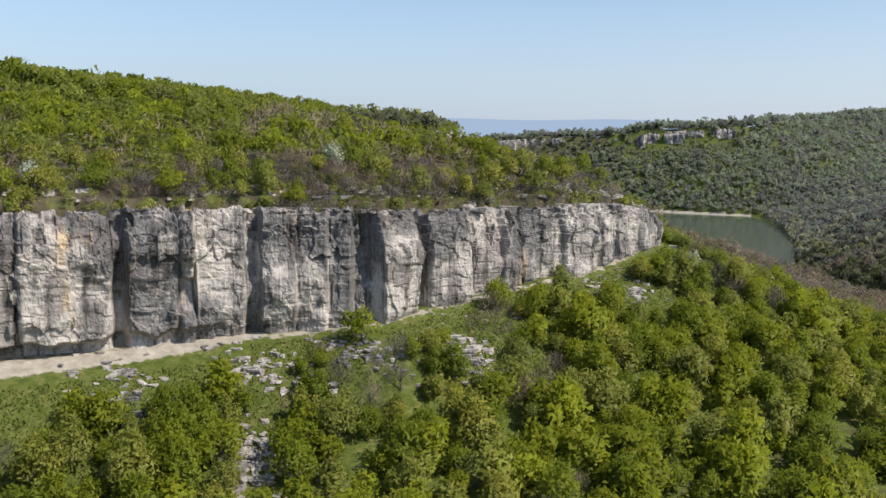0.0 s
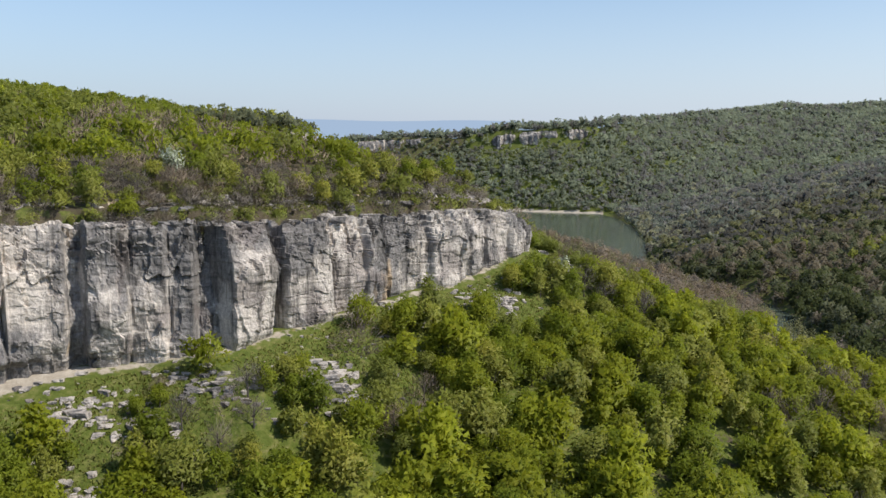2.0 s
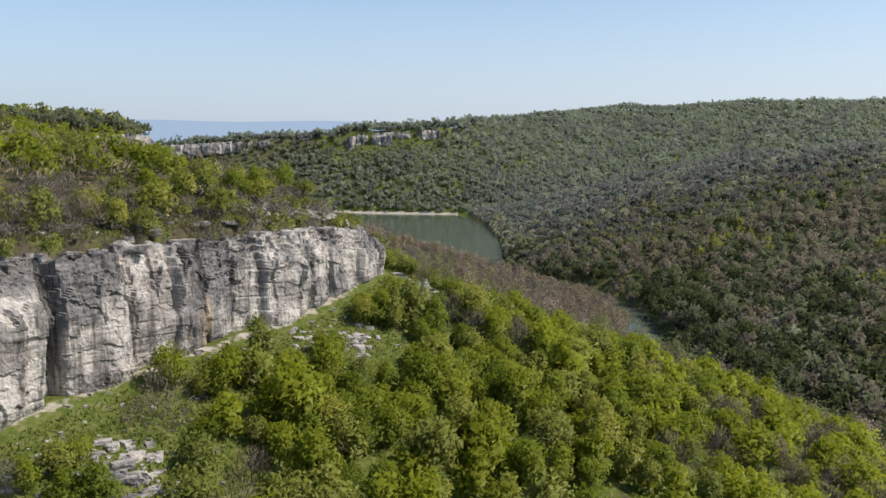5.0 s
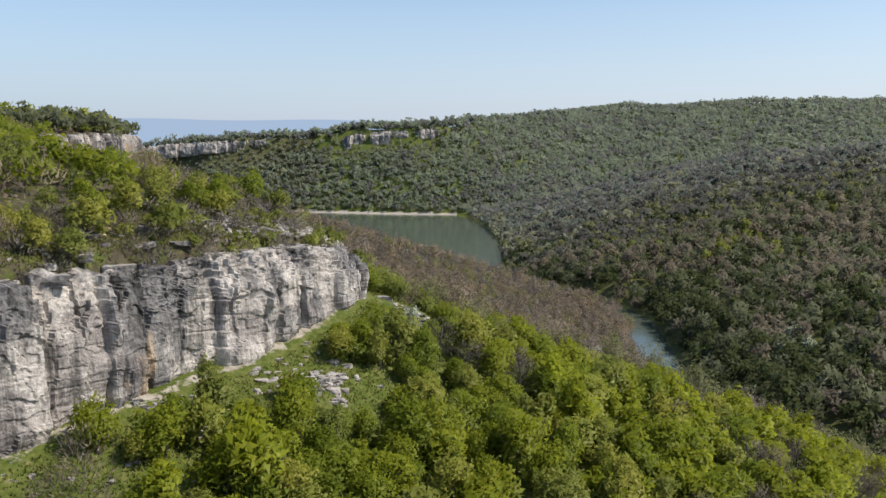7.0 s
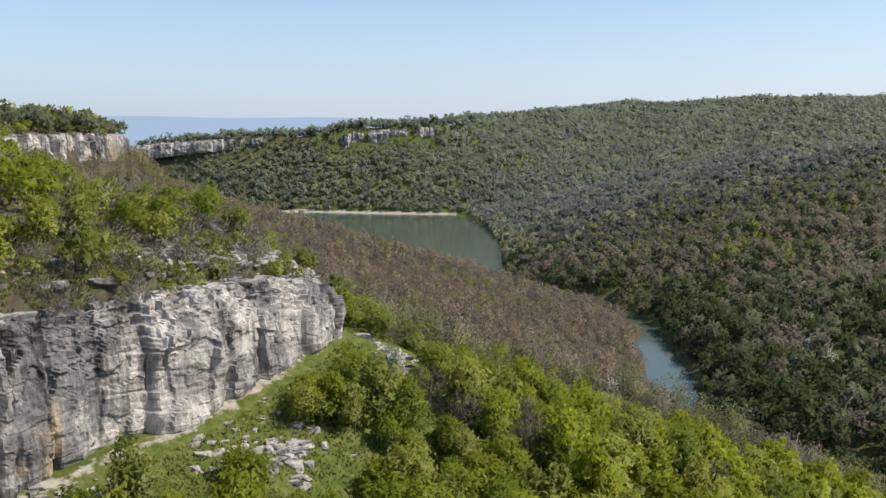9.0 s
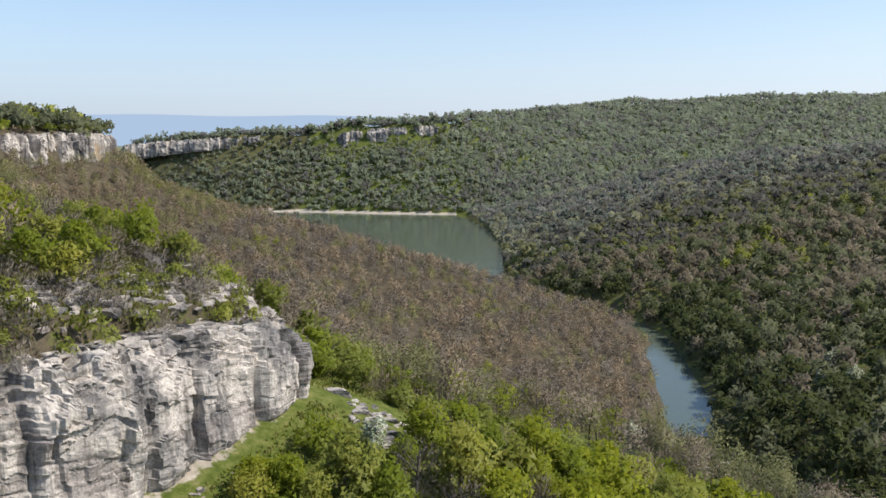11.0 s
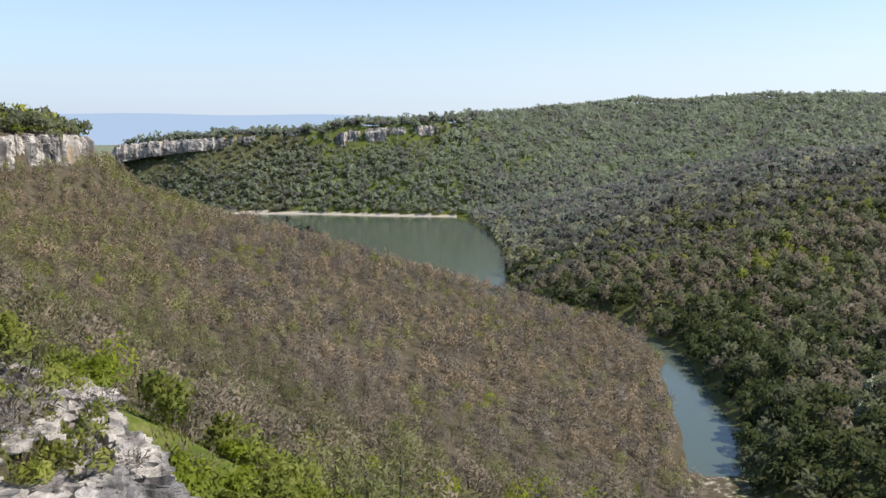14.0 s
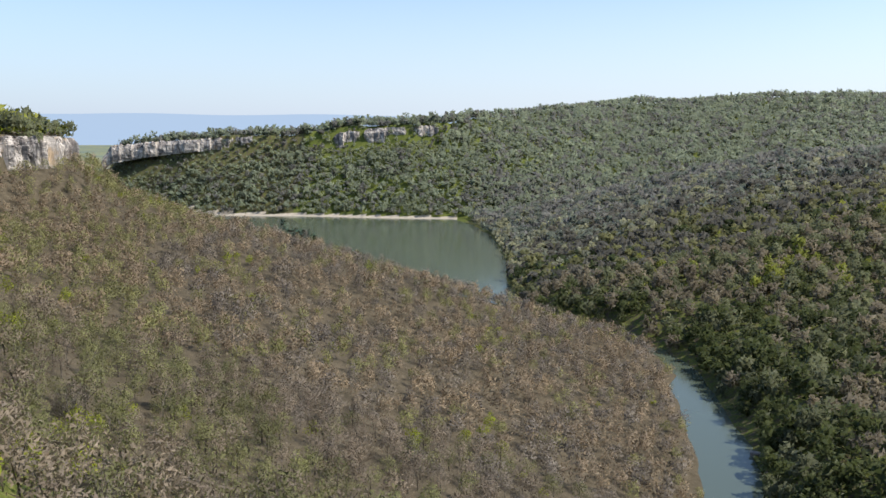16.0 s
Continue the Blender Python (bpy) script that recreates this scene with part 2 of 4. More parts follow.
G_Z = [-0.4, 0.0, 0.21, 0.40, 0.51, 0.65, 0.80, 0.97, 1.0]


def land(x, y):
    """Height of the ground at arrays x, y."""
    x, y = np.asarray(x, float), np.asarray(y, float)
    d, s = along_rim(x, y)
    top, foot = np.interp(s, RIM_S, RIM[:, 2]), np.interp(s, RIM_S, RIM[:, 3])
    back = np.maximum(-d, 0)
    fade = 1 - smooth(560, 720, y)
    plateau = top + 52 * (1 - np.exp(-back / 300)) * fade + 0.5 * lumps(x, y, 25) * smooth(4, 30, back)
    plateau = plateau + (1.6 + 1.0 * smooth(125, 150, y) * (1 - smooth(190, 240, y))) * (1 - np.exp(-np.maximum(back - 2, 0) / 7)) * (1 - smooth(250, 330, y))
    plateau = plateau + 4 * smooth(300, 420, y) * smooth(40, 120, back) * fade
    out = np.maximum(d, 0)
    spur = foot - 0.36 * out - 2.6 * smooth(8, 18, out) - 0.12 * np.maximum(out - 60, 0) + 0.35 * lumps(x, y, 9, 1.0) * smooth(3, 15, out)
    xw, xe = np.interp(y, WEST_Y, WEST_X), np.interp(y, EAST_Y, EAST_X)
    rim_x = np.interp(y, RIM[:, 1], RIM[:, 0])
    west = foot * np.interp((xw - x) / np.maximum(xw - rim_x, 30), G_S, G_Z) + 0.8 * lumps(x, y, 40, 2.0)
    near = 1 - smooth(200, 290, y)
    west = np.maximum(west, spur * near + (1 - near) * -5)
    west = np.where(out < 25, west + (foot - west) * (1 - smooth(0, 25, out)) * (1 - near), west)
    cliffed = ((s > RIM_S[0]) & (s < RIM_S[12])) | ((s > RIM_S[17]) & (s < RIM_S[21]))
    step = np.where(cliffed, smooth(-4.8, -3.6, d), smooth(-9, 14, d))
    left = plateau * (1 - step) + west * step
    left = np.where(x > xw, np.minimum(left, -0.4 * (x - xw)), left)
    e = x - xe
    slope = np.interp(y, [300, 650, 900, 1100], [0.26, 0.23, 0.33, 0.36])
    right = np.where(e < 0, np.minimum(0.5 * e, 0), slope * e + 2.0 * smooth(0, 6, e) + 6.0 * smooth(2, 18, e) * (1 - smooth(560, 700, y)))
    crest = np.interp(y, [200, 700, 830, 930, 1200], [80, 92, 97, 92, 60])
    right = np.where(right > 0, crest * (1 - np.exp(-(np.maximum(right, 0) / crest) ** 1.3 * 1.6)), right)
    right = right + 2.0 * lumps(x, y, 70, 4.0) * smooth(10, 60, e)
    right = right * (1 - smooth(930, 1250, y))
    shore = 1134 - 0.19 * (x - 12) + 4 * np.sin(x / 35)
    cy = np.interp(x, CREST_X, CREST_Y)
    cz = np.interp(x, CREST_X, CREST_Z)
    beach = (y > shore) & (y < shore + 10)
    u = (y - shore - 10) / np.maximum(cy - shore - 10, 60)
    crag = 1 - smooth(-20, 60, x)
    even = np.sign(u) * np.clip(np.abs(u), 0, 1) ** 0.95
    even = even * (1 - crag) + np.interp(u, [-1, 0, 0.9, 0.98, 1], [-1, 0, 0.77, 0.97, 1]) * crag
    far = np.where(u < 1, cz * even, cz - 10 * np.minimum(u - 1, 3))
    far = np.where(beach, 0.3 + 0.08 * (y - shore), far)
    far = far + 2.5 * lumps(x, y, 60, 5.0) * smooth(0.1, 0.5, u)
    far = np.where(y > 2600, 58, far)
    wide = x > 0.5 * (xw + xe)
    z = np.where(wide, right, left)
    z = np.where(y > 1000, np.maximum(z, np.where(y > shore, far, -4)), z)
    z = np.where((y > shore) & (y > 1000), np.maximum(z, far), z)
    plain = smooth(-430, -560, x) * smooth(900, 1200, y)
    z = z * (1 - plain) + 58 * plain
    bed = (y < 352) & (x > xw - 6) & (x < xe + 4)
    z = np.where(bed, np.maximum(z, 0.3 + 0.015 * (352 - y)), z)
    return np.where((z > -0.01) & (z < 0.3), 0.3, np.maximum(z, -4))


def stand(x, y):
    """Height of what can be stood on: the ground, or the rock that caps the cliff along its edge."""
    d, s = along_rim(x, y)
    capped = (d < -0.6) & (d > -6) & (s > RIM_S[0] + 110) & (s < RIM_S[12])
    return np.where(capped, np.maximum(land(x, y), np.interp(s, RIM_S, RIM[:, 2]) + 0.05), land(x, y))


def mesh_from(name, verts, faces, mat, smooth_faces=False):
    """A mesh from an array of points and an array of equal-sided faces."""
    me = bpy.data.meshes.new(name)
    verts, faces = np.asarray(verts, np.float32), np.asarray(faces, np.int32)
    n, k = faces.shape
    me.vertices.add(len(verts))
    me.vertices.foreach_set("co", verts.ravel())
    me.loops.add(n * k)
    me.loops.foreach_set("vertex_index", faces.ravel())
    me.polygons.add(n)
    me.polygons.foreach_set("loop_start", np.arange(0, n * k, k, dtype=np.int32))
    me.polygons.foreach_set("use_smooth", np.full(n, smooth_faces))
    me.update(calc_edges=True)
    me.materials.append(mat)
    return me


def grid_faces(rows, cols):
    i = np.arange(rows * cols).reshape(rows, cols)
    return np.stack([i[:-1, :-1], i[:-1, 1:], i[1:, 1:], i[1:, :-1]], -1).reshape(-1, 4)


def spread(lo, hi, step, reach_lo, reach_hi, growth=1.16):
    """Grid lines: even from lo to hi, then wider and wider out to the reaches."""
    line = list(np.arange(lo, hi, step))
    g, s = [], step
    v = line[-1]
    while v < reach_hi:
        s *= growth
        v += s
        g.append(v)
    h, s = [], step
    v = line[0]
    while v > reach_lo:
        s *= growth
        v -= s
        h.append(v)
    return np.array(h[::-1] + line + g)


gx = spread(-115, 30, 1.4, -4300, 4300, 1.055)
gy = np.unique(np.r_[spread(60, 200, 1.4, -1200, 4190, 1.045), np.arange(1100, 1215, 5), np.arange(1240, 1320, 6)])
GX, GY = np.meshgrid(gx, gy)
GZ = land(GX, GY)
ground_me = mesh_from("ground", np.stack([GX, GY, GZ], -1).reshape(-1, 3), grid_faces(len(gy), len(gx)), GROUND, True)
gd, gs = along_rim(GX, GY)
meadow = (0.22 + 0.78 * smooth(-3, 0, gd)) * (1 - 0.6 * smooth(12, 34, gd)) * (gd < 80) * (GY < 240) + 0.3 * (GX > 0.5 * (np.interp(GY, WEST_Y, WEST_X) + np.interp(GY, EAST_Y, EAST_X))) + 0.26 * (GY > 1100) + 0.5 * (gd < -40) * (GY < 640)
gxw, gxe = np.interp(GY, WEST_Y, WEST_X), np.interp(GY, EAST_Y, EAST_X)
left_end = smooth(RIM_S[4], RIM_S[3] - 8, gs)
wide = 0.85 + 0.5 * left_end
path = (1 - smooth(0.5, 1.4, np.abs(gd - 0.4 - 0.8 * left_end) / wide)) * (GY < 165) * (gs < RIM_S[11]) * (0.34 + 0.45 * left_end)
path = np.maximum(path, 0.34 * smooth(-9, -7, gd) * (1 - smooth(-0.5, 0.6, gd)) * (gs < 240) * (GZ < 72))
shingle = ((GZ < 1.5) & (GY > 1090) & (GZ > -2.5) & (GX < 14)) * 1.0 + ((GY < 353) & (GX > gxw - 5) & (GX < gxe + 4) & (GY > 250)) * 0.2
plain_mask = smooth(-430, -520, GX) * smooth(1000, 1250, GY) + (GY > 2400)
for name, mask in (("meadow", meadow), ("bank", path + shingle), ("plain", plain_mask)):
    at = ground_me.attributes.new(name, "FLOAT", "POINT")
    at.data.foreach_set("value", np.clip(mask, 0, 1).astype(np.float32).ravel())
ground = tagged(new("ground", ground_me), "grassy limestone terrace, wooded slopes and plateau round a lake", "ground", kind="structure")

wx, wy = np.meshgrid(np.linspace(-700, 260, 25), np.linspace(150, 1330, 30))
lake = new("water", mesh_from("water", np.stack([wx, wy, 0 * wx], -1).reshape(-1, 3), grid_faces(30, 25), WATER))
tagged(lake, "calm grey-green reservoir water with faint ripples", "lake", kind="structure")


bx = np.linspace(-4200, 900, 120)
bz = 204 + 5 * np.sin(bx / 420) + 3 * np.sin(bx / 130) - 16 * smooth(-700, 300, bx)
# unlit sheet: daylight and haze on the range are one flat glow
backdrop_mat = bpy.data.materials.new("haze_glow_hills")
backdrop_mat.use_nodes = True
bn = backdrop_mat.node_tree
bn.nodes.clear()
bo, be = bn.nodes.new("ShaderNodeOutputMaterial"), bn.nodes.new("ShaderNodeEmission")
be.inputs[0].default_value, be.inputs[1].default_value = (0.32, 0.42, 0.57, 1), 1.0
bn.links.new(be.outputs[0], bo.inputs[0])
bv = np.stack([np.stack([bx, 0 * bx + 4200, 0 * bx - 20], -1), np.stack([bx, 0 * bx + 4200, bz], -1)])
tagged(new("backdrop", mesh_from("backdrop", bv.reshape(-1, 3), grid_faces(2, 120), backdrop_mat)), "mountain range on the horizon, its blue haze a flat glow", "mountains", kind="structure")


# ---- cliffs ----
def fbm(p, octaves=4):
    return noise.fractal(p, 0.9, 2.1, octaves)


def stretch(first, last):
    """The rim from one length to another as a line of its own, and the length at which it starts."""
    ss = np.unique(np.r_[first, RIM_S[(RIM_S > first) & (RIM_S < last)], last])
    return np.stack([np.interp(ss, RIM_S, RIM[:, k]) for k in range(4)], 1), first


def random_blocks(first, last, low, high, seed, amount=0.9):
    r = random.Random(seed)
    out, s = [], first
    while s < last:
        out.append((s, r.uniform(-amount, amount)))
        s += r.uniform(low, high)
    return out


def cliff(name, line, start, step, rise, mat, label, seed, blocks, size=1.0, hollow_to=-1.0):
    """A rock face along a line: upright blocks with cracks between them, beds, broken ledges at the top, a worn foot and a cap."""
    lengths = start + np.r_[0, np.cumsum(np.hypot(*np.diff(line[:, :2], axis=0).T))]
    count = int((lengths[-1] - start) / step)
    ss = np.linspace(start, lengths[-1], count)
    px, py = np.interp(ss, lengths, line[:, 0]), np.interp(ss, lengths, line[:, 1])
    width = max(3, int(5 * size / step))
    k = np.ones(width) / width
    px = np.convolve(np.pad(px, width, mode="edge"), k, "same")[width:-width]
    py = np.convolve(np.pad(py, width, mode="edge"), k, "same")[width:-width]
    tx, ty = np.gradient(px), np.gradient(py)
    n = np.hypot(tx, ty) + 1e-9
    nx, ny = ty / n, -tx / n
    zt, zb = np.interp(ss, lengths, line[:, 2]), np.interp(ss, lengths, line[:, 3]) - 1.5
    back = np.r_[np.zeros(rise), 0.5, 1.0, 1.6, 2.3, 3.2, 4.2, 5.2, 6.4, 7.8]
    vs = np.r_[np.linspace(0, 1, rise), np.ones(len(back) - rise)]
    edges = np.array([q[0] for q in blocks])
    push = np.array([q[1] for q in blocks])
    verts = np.zeros((len(vs), count, 3))
    for j in range(count):
        s = ss[j]
        f = s / size
        b = max(0, int(np.searchsorted(edges, s)) - 1)
        far_edge = edges[b + 1] if b + 1 < len(edges) else edges[b] + 5 * size
        mid = (s - edges[b]) / max(far_edge - edges[b], 0.1)
        gap = min(s - edges[b], far_edge - s)
        cut = noise.noise(((b if s - edges[b] < far_edge - s else b + 1) * 0.83, 7.3, seed))
        crack = max(0.0, 1 - gap / (0.5 * size)) * (0.4 + 1.1 * max(0.0, cut))
        prev, nxt = push[max(b - 1, 0)], push[min(b + 1, len(push) - 1)]
        run = max(far_edge - edges[b], 0.1)
        soft = min(0.5, 0.55 * size / run)
        level = push[b]
        if mid < soft:
            level += (prev - push[b]) * 0.5 * (1 - mid / soft) ** 2
        if mid > 1 - soft:
            level += (nxt - push[b]) * 0.5 * (1 - (1 - mid) / soft) ** 2
        bow = 0.6 * (1 - (2 * mid - 1) ** 4)
        skew = noise.noise((b * 3.7, seed, 0))
        zj = zt[j] + size * (0.6 * noise.noise((b * 1.3, seed + 3, 0)) + 0.8 * fbm((f * 0.5, seed + 3, 0), 4) - 0.5 * crack)
        # a roof in the block, under which the rock has fallen away
        roof = 0.25 + 0.45 * noise.cell((b * 1.7, 11.3, seed)) + 0.05 * fbm((f * 0.5, b * 3.0, seed), 3)
        fallen = 1.9 * max(0.0, noise.cell((b * 2.9, 4.1, seed)) - 0.3)
        rag = 0.72 + 0.16 * noise.noise((f * 0.35, seed + 40, 0))
        for i, v in enumerate(vs):
            z = zb[j] + v * (zj - zb[j])
            g = z / size
            fade = 0.55 + 0.6 * noise.noise((b * 2.1, g * 0.16, seed))
            o = level * (0.4 + fade) * 1.45 + 0.4 * bow * fade + skew * (mid - 0.5) * 0.9 - 2.3 * crack * max(0.12, 0.45 + 1.1 * noise.noise((b * 5.1, g * 0.22, seed)))
            o -= fallen * max(0.0, min(1.0, (roof - v) / 0.022)) * (0.25 + 0.75 * max(0.0, v) / roof)
            o += 1.1 * fbm((f * 0.085, g * 0.12, seed + 20), 3) + 0.09 * fbm((f * 0.35, g * 1.4, seed + 31), 5)
            jog = 0.35 * noise.noise((f * 0.7, g * 0.5, seed))
            o += 0.34 * (noise.cell((f * 0.3 + jog, g * 0.13 + jog, seed)) - 0.5)
            o += 0.17 * (noise.cell((f * 0.42 + jog, g * 0.4 - jog, seed + 5)) - 0.5) + 0.09 * (noise.cell((f * 0.95 - jog, g * 1.0 + jog, seed + 6)) - 0.5)
            o += 0.06 * fbm((f * 2.4, g * 2.0, seed + 70), 3)
            bed = (g + 0.6 * noise.noise((f * 0.12, 1.7, seed))) / 1.7
            joint = abs(bed - math.floor(bed) - 0.5)
            if joint < 0.09:
                o -= 0.24 * max(0.0, noise.noise((f * 0.22, math.floor(bed) * 3.1, seed + 81)) + 0.12) * (1 - joint / 0.09)
            if v > rag:
                t = (v - rag) / (1 - rag)
                ledge = math.floor(t * 4 + noise.noise((f * 0.6, seed + 44, 0))) / 4
                o -= 1.7 * max(0.0, ledge) + 0.8 * max(0.0, noise.cell((f * 0.8, ledge * 4, seed + 8)) - 0.35)
            if s < hollow_to:
                o -= (1.5 + 2.3 * max(0.0, min(1.0, (226 - s) / 18))) * max(0.0, min(1.0, (0.19 + 0.06 * noise.noise((f * 0.4, 3, seed)) - v) / 0.045)) * min(1.0, (hollow_to - s) / 6)
                o -= 0.9 * math.exp(-(((v - 0.45) / 0.16) ** 2)) * (0.4 + noise.noise((f * 0.13, 9, seed)))
            else:
                o -= 0.7 * max(0.0, 0.16 - v) / 0.16
            r = back[i]
            lift = 0.0
            if r:
                lift = 0.4 * fbm((f * 0.5, r * 0.5, seed + 50), 4) + 0.55 * (noise.cell((f * 0.6 + 0.3 * r, r * 0.7, seed + 53)) - 0.4) * min(1.0, r)
            verts[i, j] = (px[j] + nx[j] * (o - r) * size, py[j] + ny[j] * (o - r) * size, z + lift * size)
    if size < 1.5:
        # the cap follows the ground behind the edge and breaks through it here and there
        cap = verts[rise + 4 :]
        under = land(cap[..., 0], cap[..., 1])
        bend = smooth(4.6, 6.6, back[rise + 4 :])[:, None]
        cap[..., 2] = cap[..., 2] * (1 - bend) + (under + 0.06 + (cap[..., 2] - zt[None, :]) * 1.0) * bend
    me = mesh_from(name, verts.reshape(-1, 3), grid_faces(len(vs), count)[:, ::-1], mat, False)
    growth = np.repeat((smooth(0.45, 0.9, vs) * (size == 1.0))[:, None], count, axis=1)
    me.attributes.new("lichen", "FLOAT", "POINT").data.foreach_set("value", growth.astype(np.float32).ravel())
    return tagged(new(name, me), label, "cliff", kind="structure")


FACE = random_blocks(90, 203, 3, 8, 4) + [
    (205, 0.4), (210.3, 1.0), (221.2, -0.7), (222.6, 1.0), (229, 1.7), (231.2, 0.5), (237.8, -0.7), (239.4, 0.8), (244.5, 0.5), (248.8, 0.0),
    (252.0, -1.7), (255.6, 1.2), (262.7, -0.8), (264.6, 0.6), (272.5, -0.1), (278.7, 0.5), (280.2, 0.0), (283.4, -0.3), (291.8, 0.5), (299.4, 0.1),
    (304.5, 0.6), (311, 0.9), (315.6, 1.3), (318.2, -2.6), (319.6, 0.9), (323.5, -0.4), (327.0, 0.0)]
main_line, main_start = stretch(RIM_S[0] + 110, RIM_S[12] + 5)
cliff("cliff", main_line, main_start, 0.18, 96, ROCK, "weathered grey and cream limestone cliff with cracks and ledges above a grassy terrace", 1.0, FACE, 1.0, 236.0)
mid_line, mid_start = stretch(RIM_S[16] + 14, RIM_S[20] + 16)
cliff("cliff_across_forest", mid_line, mid_start, 0.55, 34, ROCK, "pale fluted limestone cliff along the wooded plateau edge", 60.0,
      random_blocks(mid_start, mid_start + 190, 1.8, 4.6, 9, 1.7), 1.3)
FAR_LINES = [
    [(-452, 1250, 62, 52), (-438, 1256, 85, 64), (-395, 1262, 90, 72), (-340, 1266, 94, 78), (-285, 1270, 96, 83), (-255, 1274, 98, 92)],
    [(-156, 1292, 96, 80), (-146, 1284, 102, 80), (-118, 1284, 105, 80), (-110, 1292, 104, 84), (-104, 1288, 108, 85), (-52, 1288, 110, 87),
     (-46, 1296, 109, 95), (-40, 1290, 112, 95), (-16, 1291, 112, 98), (-8, 1300, 111, 104)]]
for k, pts in enumerate(FAR_LINES):
    line = np.array(pts, float)
    cliff("cliff_far_hill", line, 0.0, 1.6, 18, ROCK_FAR, "distant grey limestone crags below the crest of the wooded hill", 80.0 + 9 * k,
          random_blocks(0, 260, 7, 20, 11 + k, 1.6), 2.0)


# ---- woods ----
def unit(v):
    return v / (np.linalg.norm(v, axis=-1, keepdims=True) + 1e-9)


def leaf_cloud(n, radius, height, base, size, long=1.0, clumps=9, seed=1, sides=3):
    """Sprays of leaves on upright clumps that make up one uneven crown: n x 3 x 3, and the heart that each spray grows round."""
    r = np.random.default_rng(seed)
    c = unit(r.normal(size=(clumps, 3))) * (r.uniform(0.3, 0.8, clumps) * radius)[:, None]
    c[:, :2] *= (1 - 0.38 * np.clip(c[:, 2] / radius, -0.3, 1))[:, None]
    c[:, :2] += r.normal(size=2) * 0.1 * radius
    c[:, 2] *= 0.55 * height / radius
    cr = r.uniform(0.2, 0.46, clumps) * radius
    which = r.choice(clumps, n, p=cr**2 / (cr**2).sum())
    w = r.normal(size=(n, 3))
    w[:, 2] += 0.3
    w = unit(w)
    p = c[which] + w * (cr[which] * r.uniform(0.35, 1.0, n) ** 0.5)[:, None] * [1, 1, 1.2 * min(1.0, 0.6 * height / radius)]
    p += w * radius * (r.uniform(0, 1, n) > 0.85)[:, None] * r.uniform(0.03, 0.22, n)[:, None]
    up = np.array([0, 0, base + height * 0.5])
    p = p + up
    p[:, 2] = np.maximum(p[:, 2], base * 0.4)
    nrm = unit(w * 0.6 + r.normal(size=(n, 3)) * 0.8)
    a = unit(np.cross(nrm, r.normal(size=(n, 3))))
    u = np.cross(nrm, a)
    hs = size * r.uniform(0.55, 1.35, n)[:, None] * 0.5
    a, u = a * hs, u * hs * long
    heart = c[which] * [0.55, 0.55, 0.45] + up - [0, 0, 0.2 * height]
    return np.stack([p - a - u, p + a - u * 0.6, p + a * 0.7 + u, p - a * 0.8 + u * 0.8], 1)[:, :sides], heart


def twig_cloud(n, radius, height, base, width, length, seed=1, limbs=11):
    """Thin sprays that fan up and out along the limbs of a leafless crown: n x 3 x 3, and the heart of each."""
    r = np.random.default_rng(seed)
    ways = unit(r.normal(size=(limbs, 3)) * [1, 1, 0.55] + [0, 0, 0.45])
    w = unit(ways[r.integers(0, limbs, n)] + r.normal(size=(n, 3)) * 0.34)
    w[:, 2] = np.maximum(w[:, 2], -0.15)
    fork = np.array([0, 0, base + 0.12 * height])
    p = fork + w * r.uniform(0.1, 1.0, n)[:, None] ** 0.4 * [radius, radius, 0.86 * height]
    along = unit((p - fork) * 0.8 / radius + [0, 0, 0.35] + r.normal(size=(n, 3)) * 0.34)
    side = unit(np.cross(along, r.normal(size=(n, 3))))
    ln = length * r.uniform(0.5, 1.2, n)[:, None] * 0.5
    wd = width * r.uniform(0.6, 1.4, n)[:, None] * np.where(r.uniform(0, 1, n) > 0.72, 1.6, 1.0)[:, None] * 0.5
    return np.stack([p + along * ln, p - along * ln + side * wd * 1.2, p - along * ln * 0.8 - side * wd * 1.2], 1), fork + (p - fork) * [0.2, 0.2, 0.0] + [0, 0, 0.33 * height]


def limb(a, c, ra, rc, sides=5):
    """A tapered stick between two points as quads."""
    a, c = np.array(a, float), np.array(c, float)
    way = unit(c - a)
    u = unit(np.cross(way, [0.31, 0.9, 0.17]))
    v = np.cross(way, u)
    t = np.arange(sides) * 2 * np.pi / sides
    ring = np.cos(t)[:, None] * u + np.sin(t)[:, None] * v
    lo, hi = a + ring * ra, c + ring * rc
    return np.stack([lo, np.roll(lo, -1, 0), np.roll(hi, -1, 0), hi], 1)


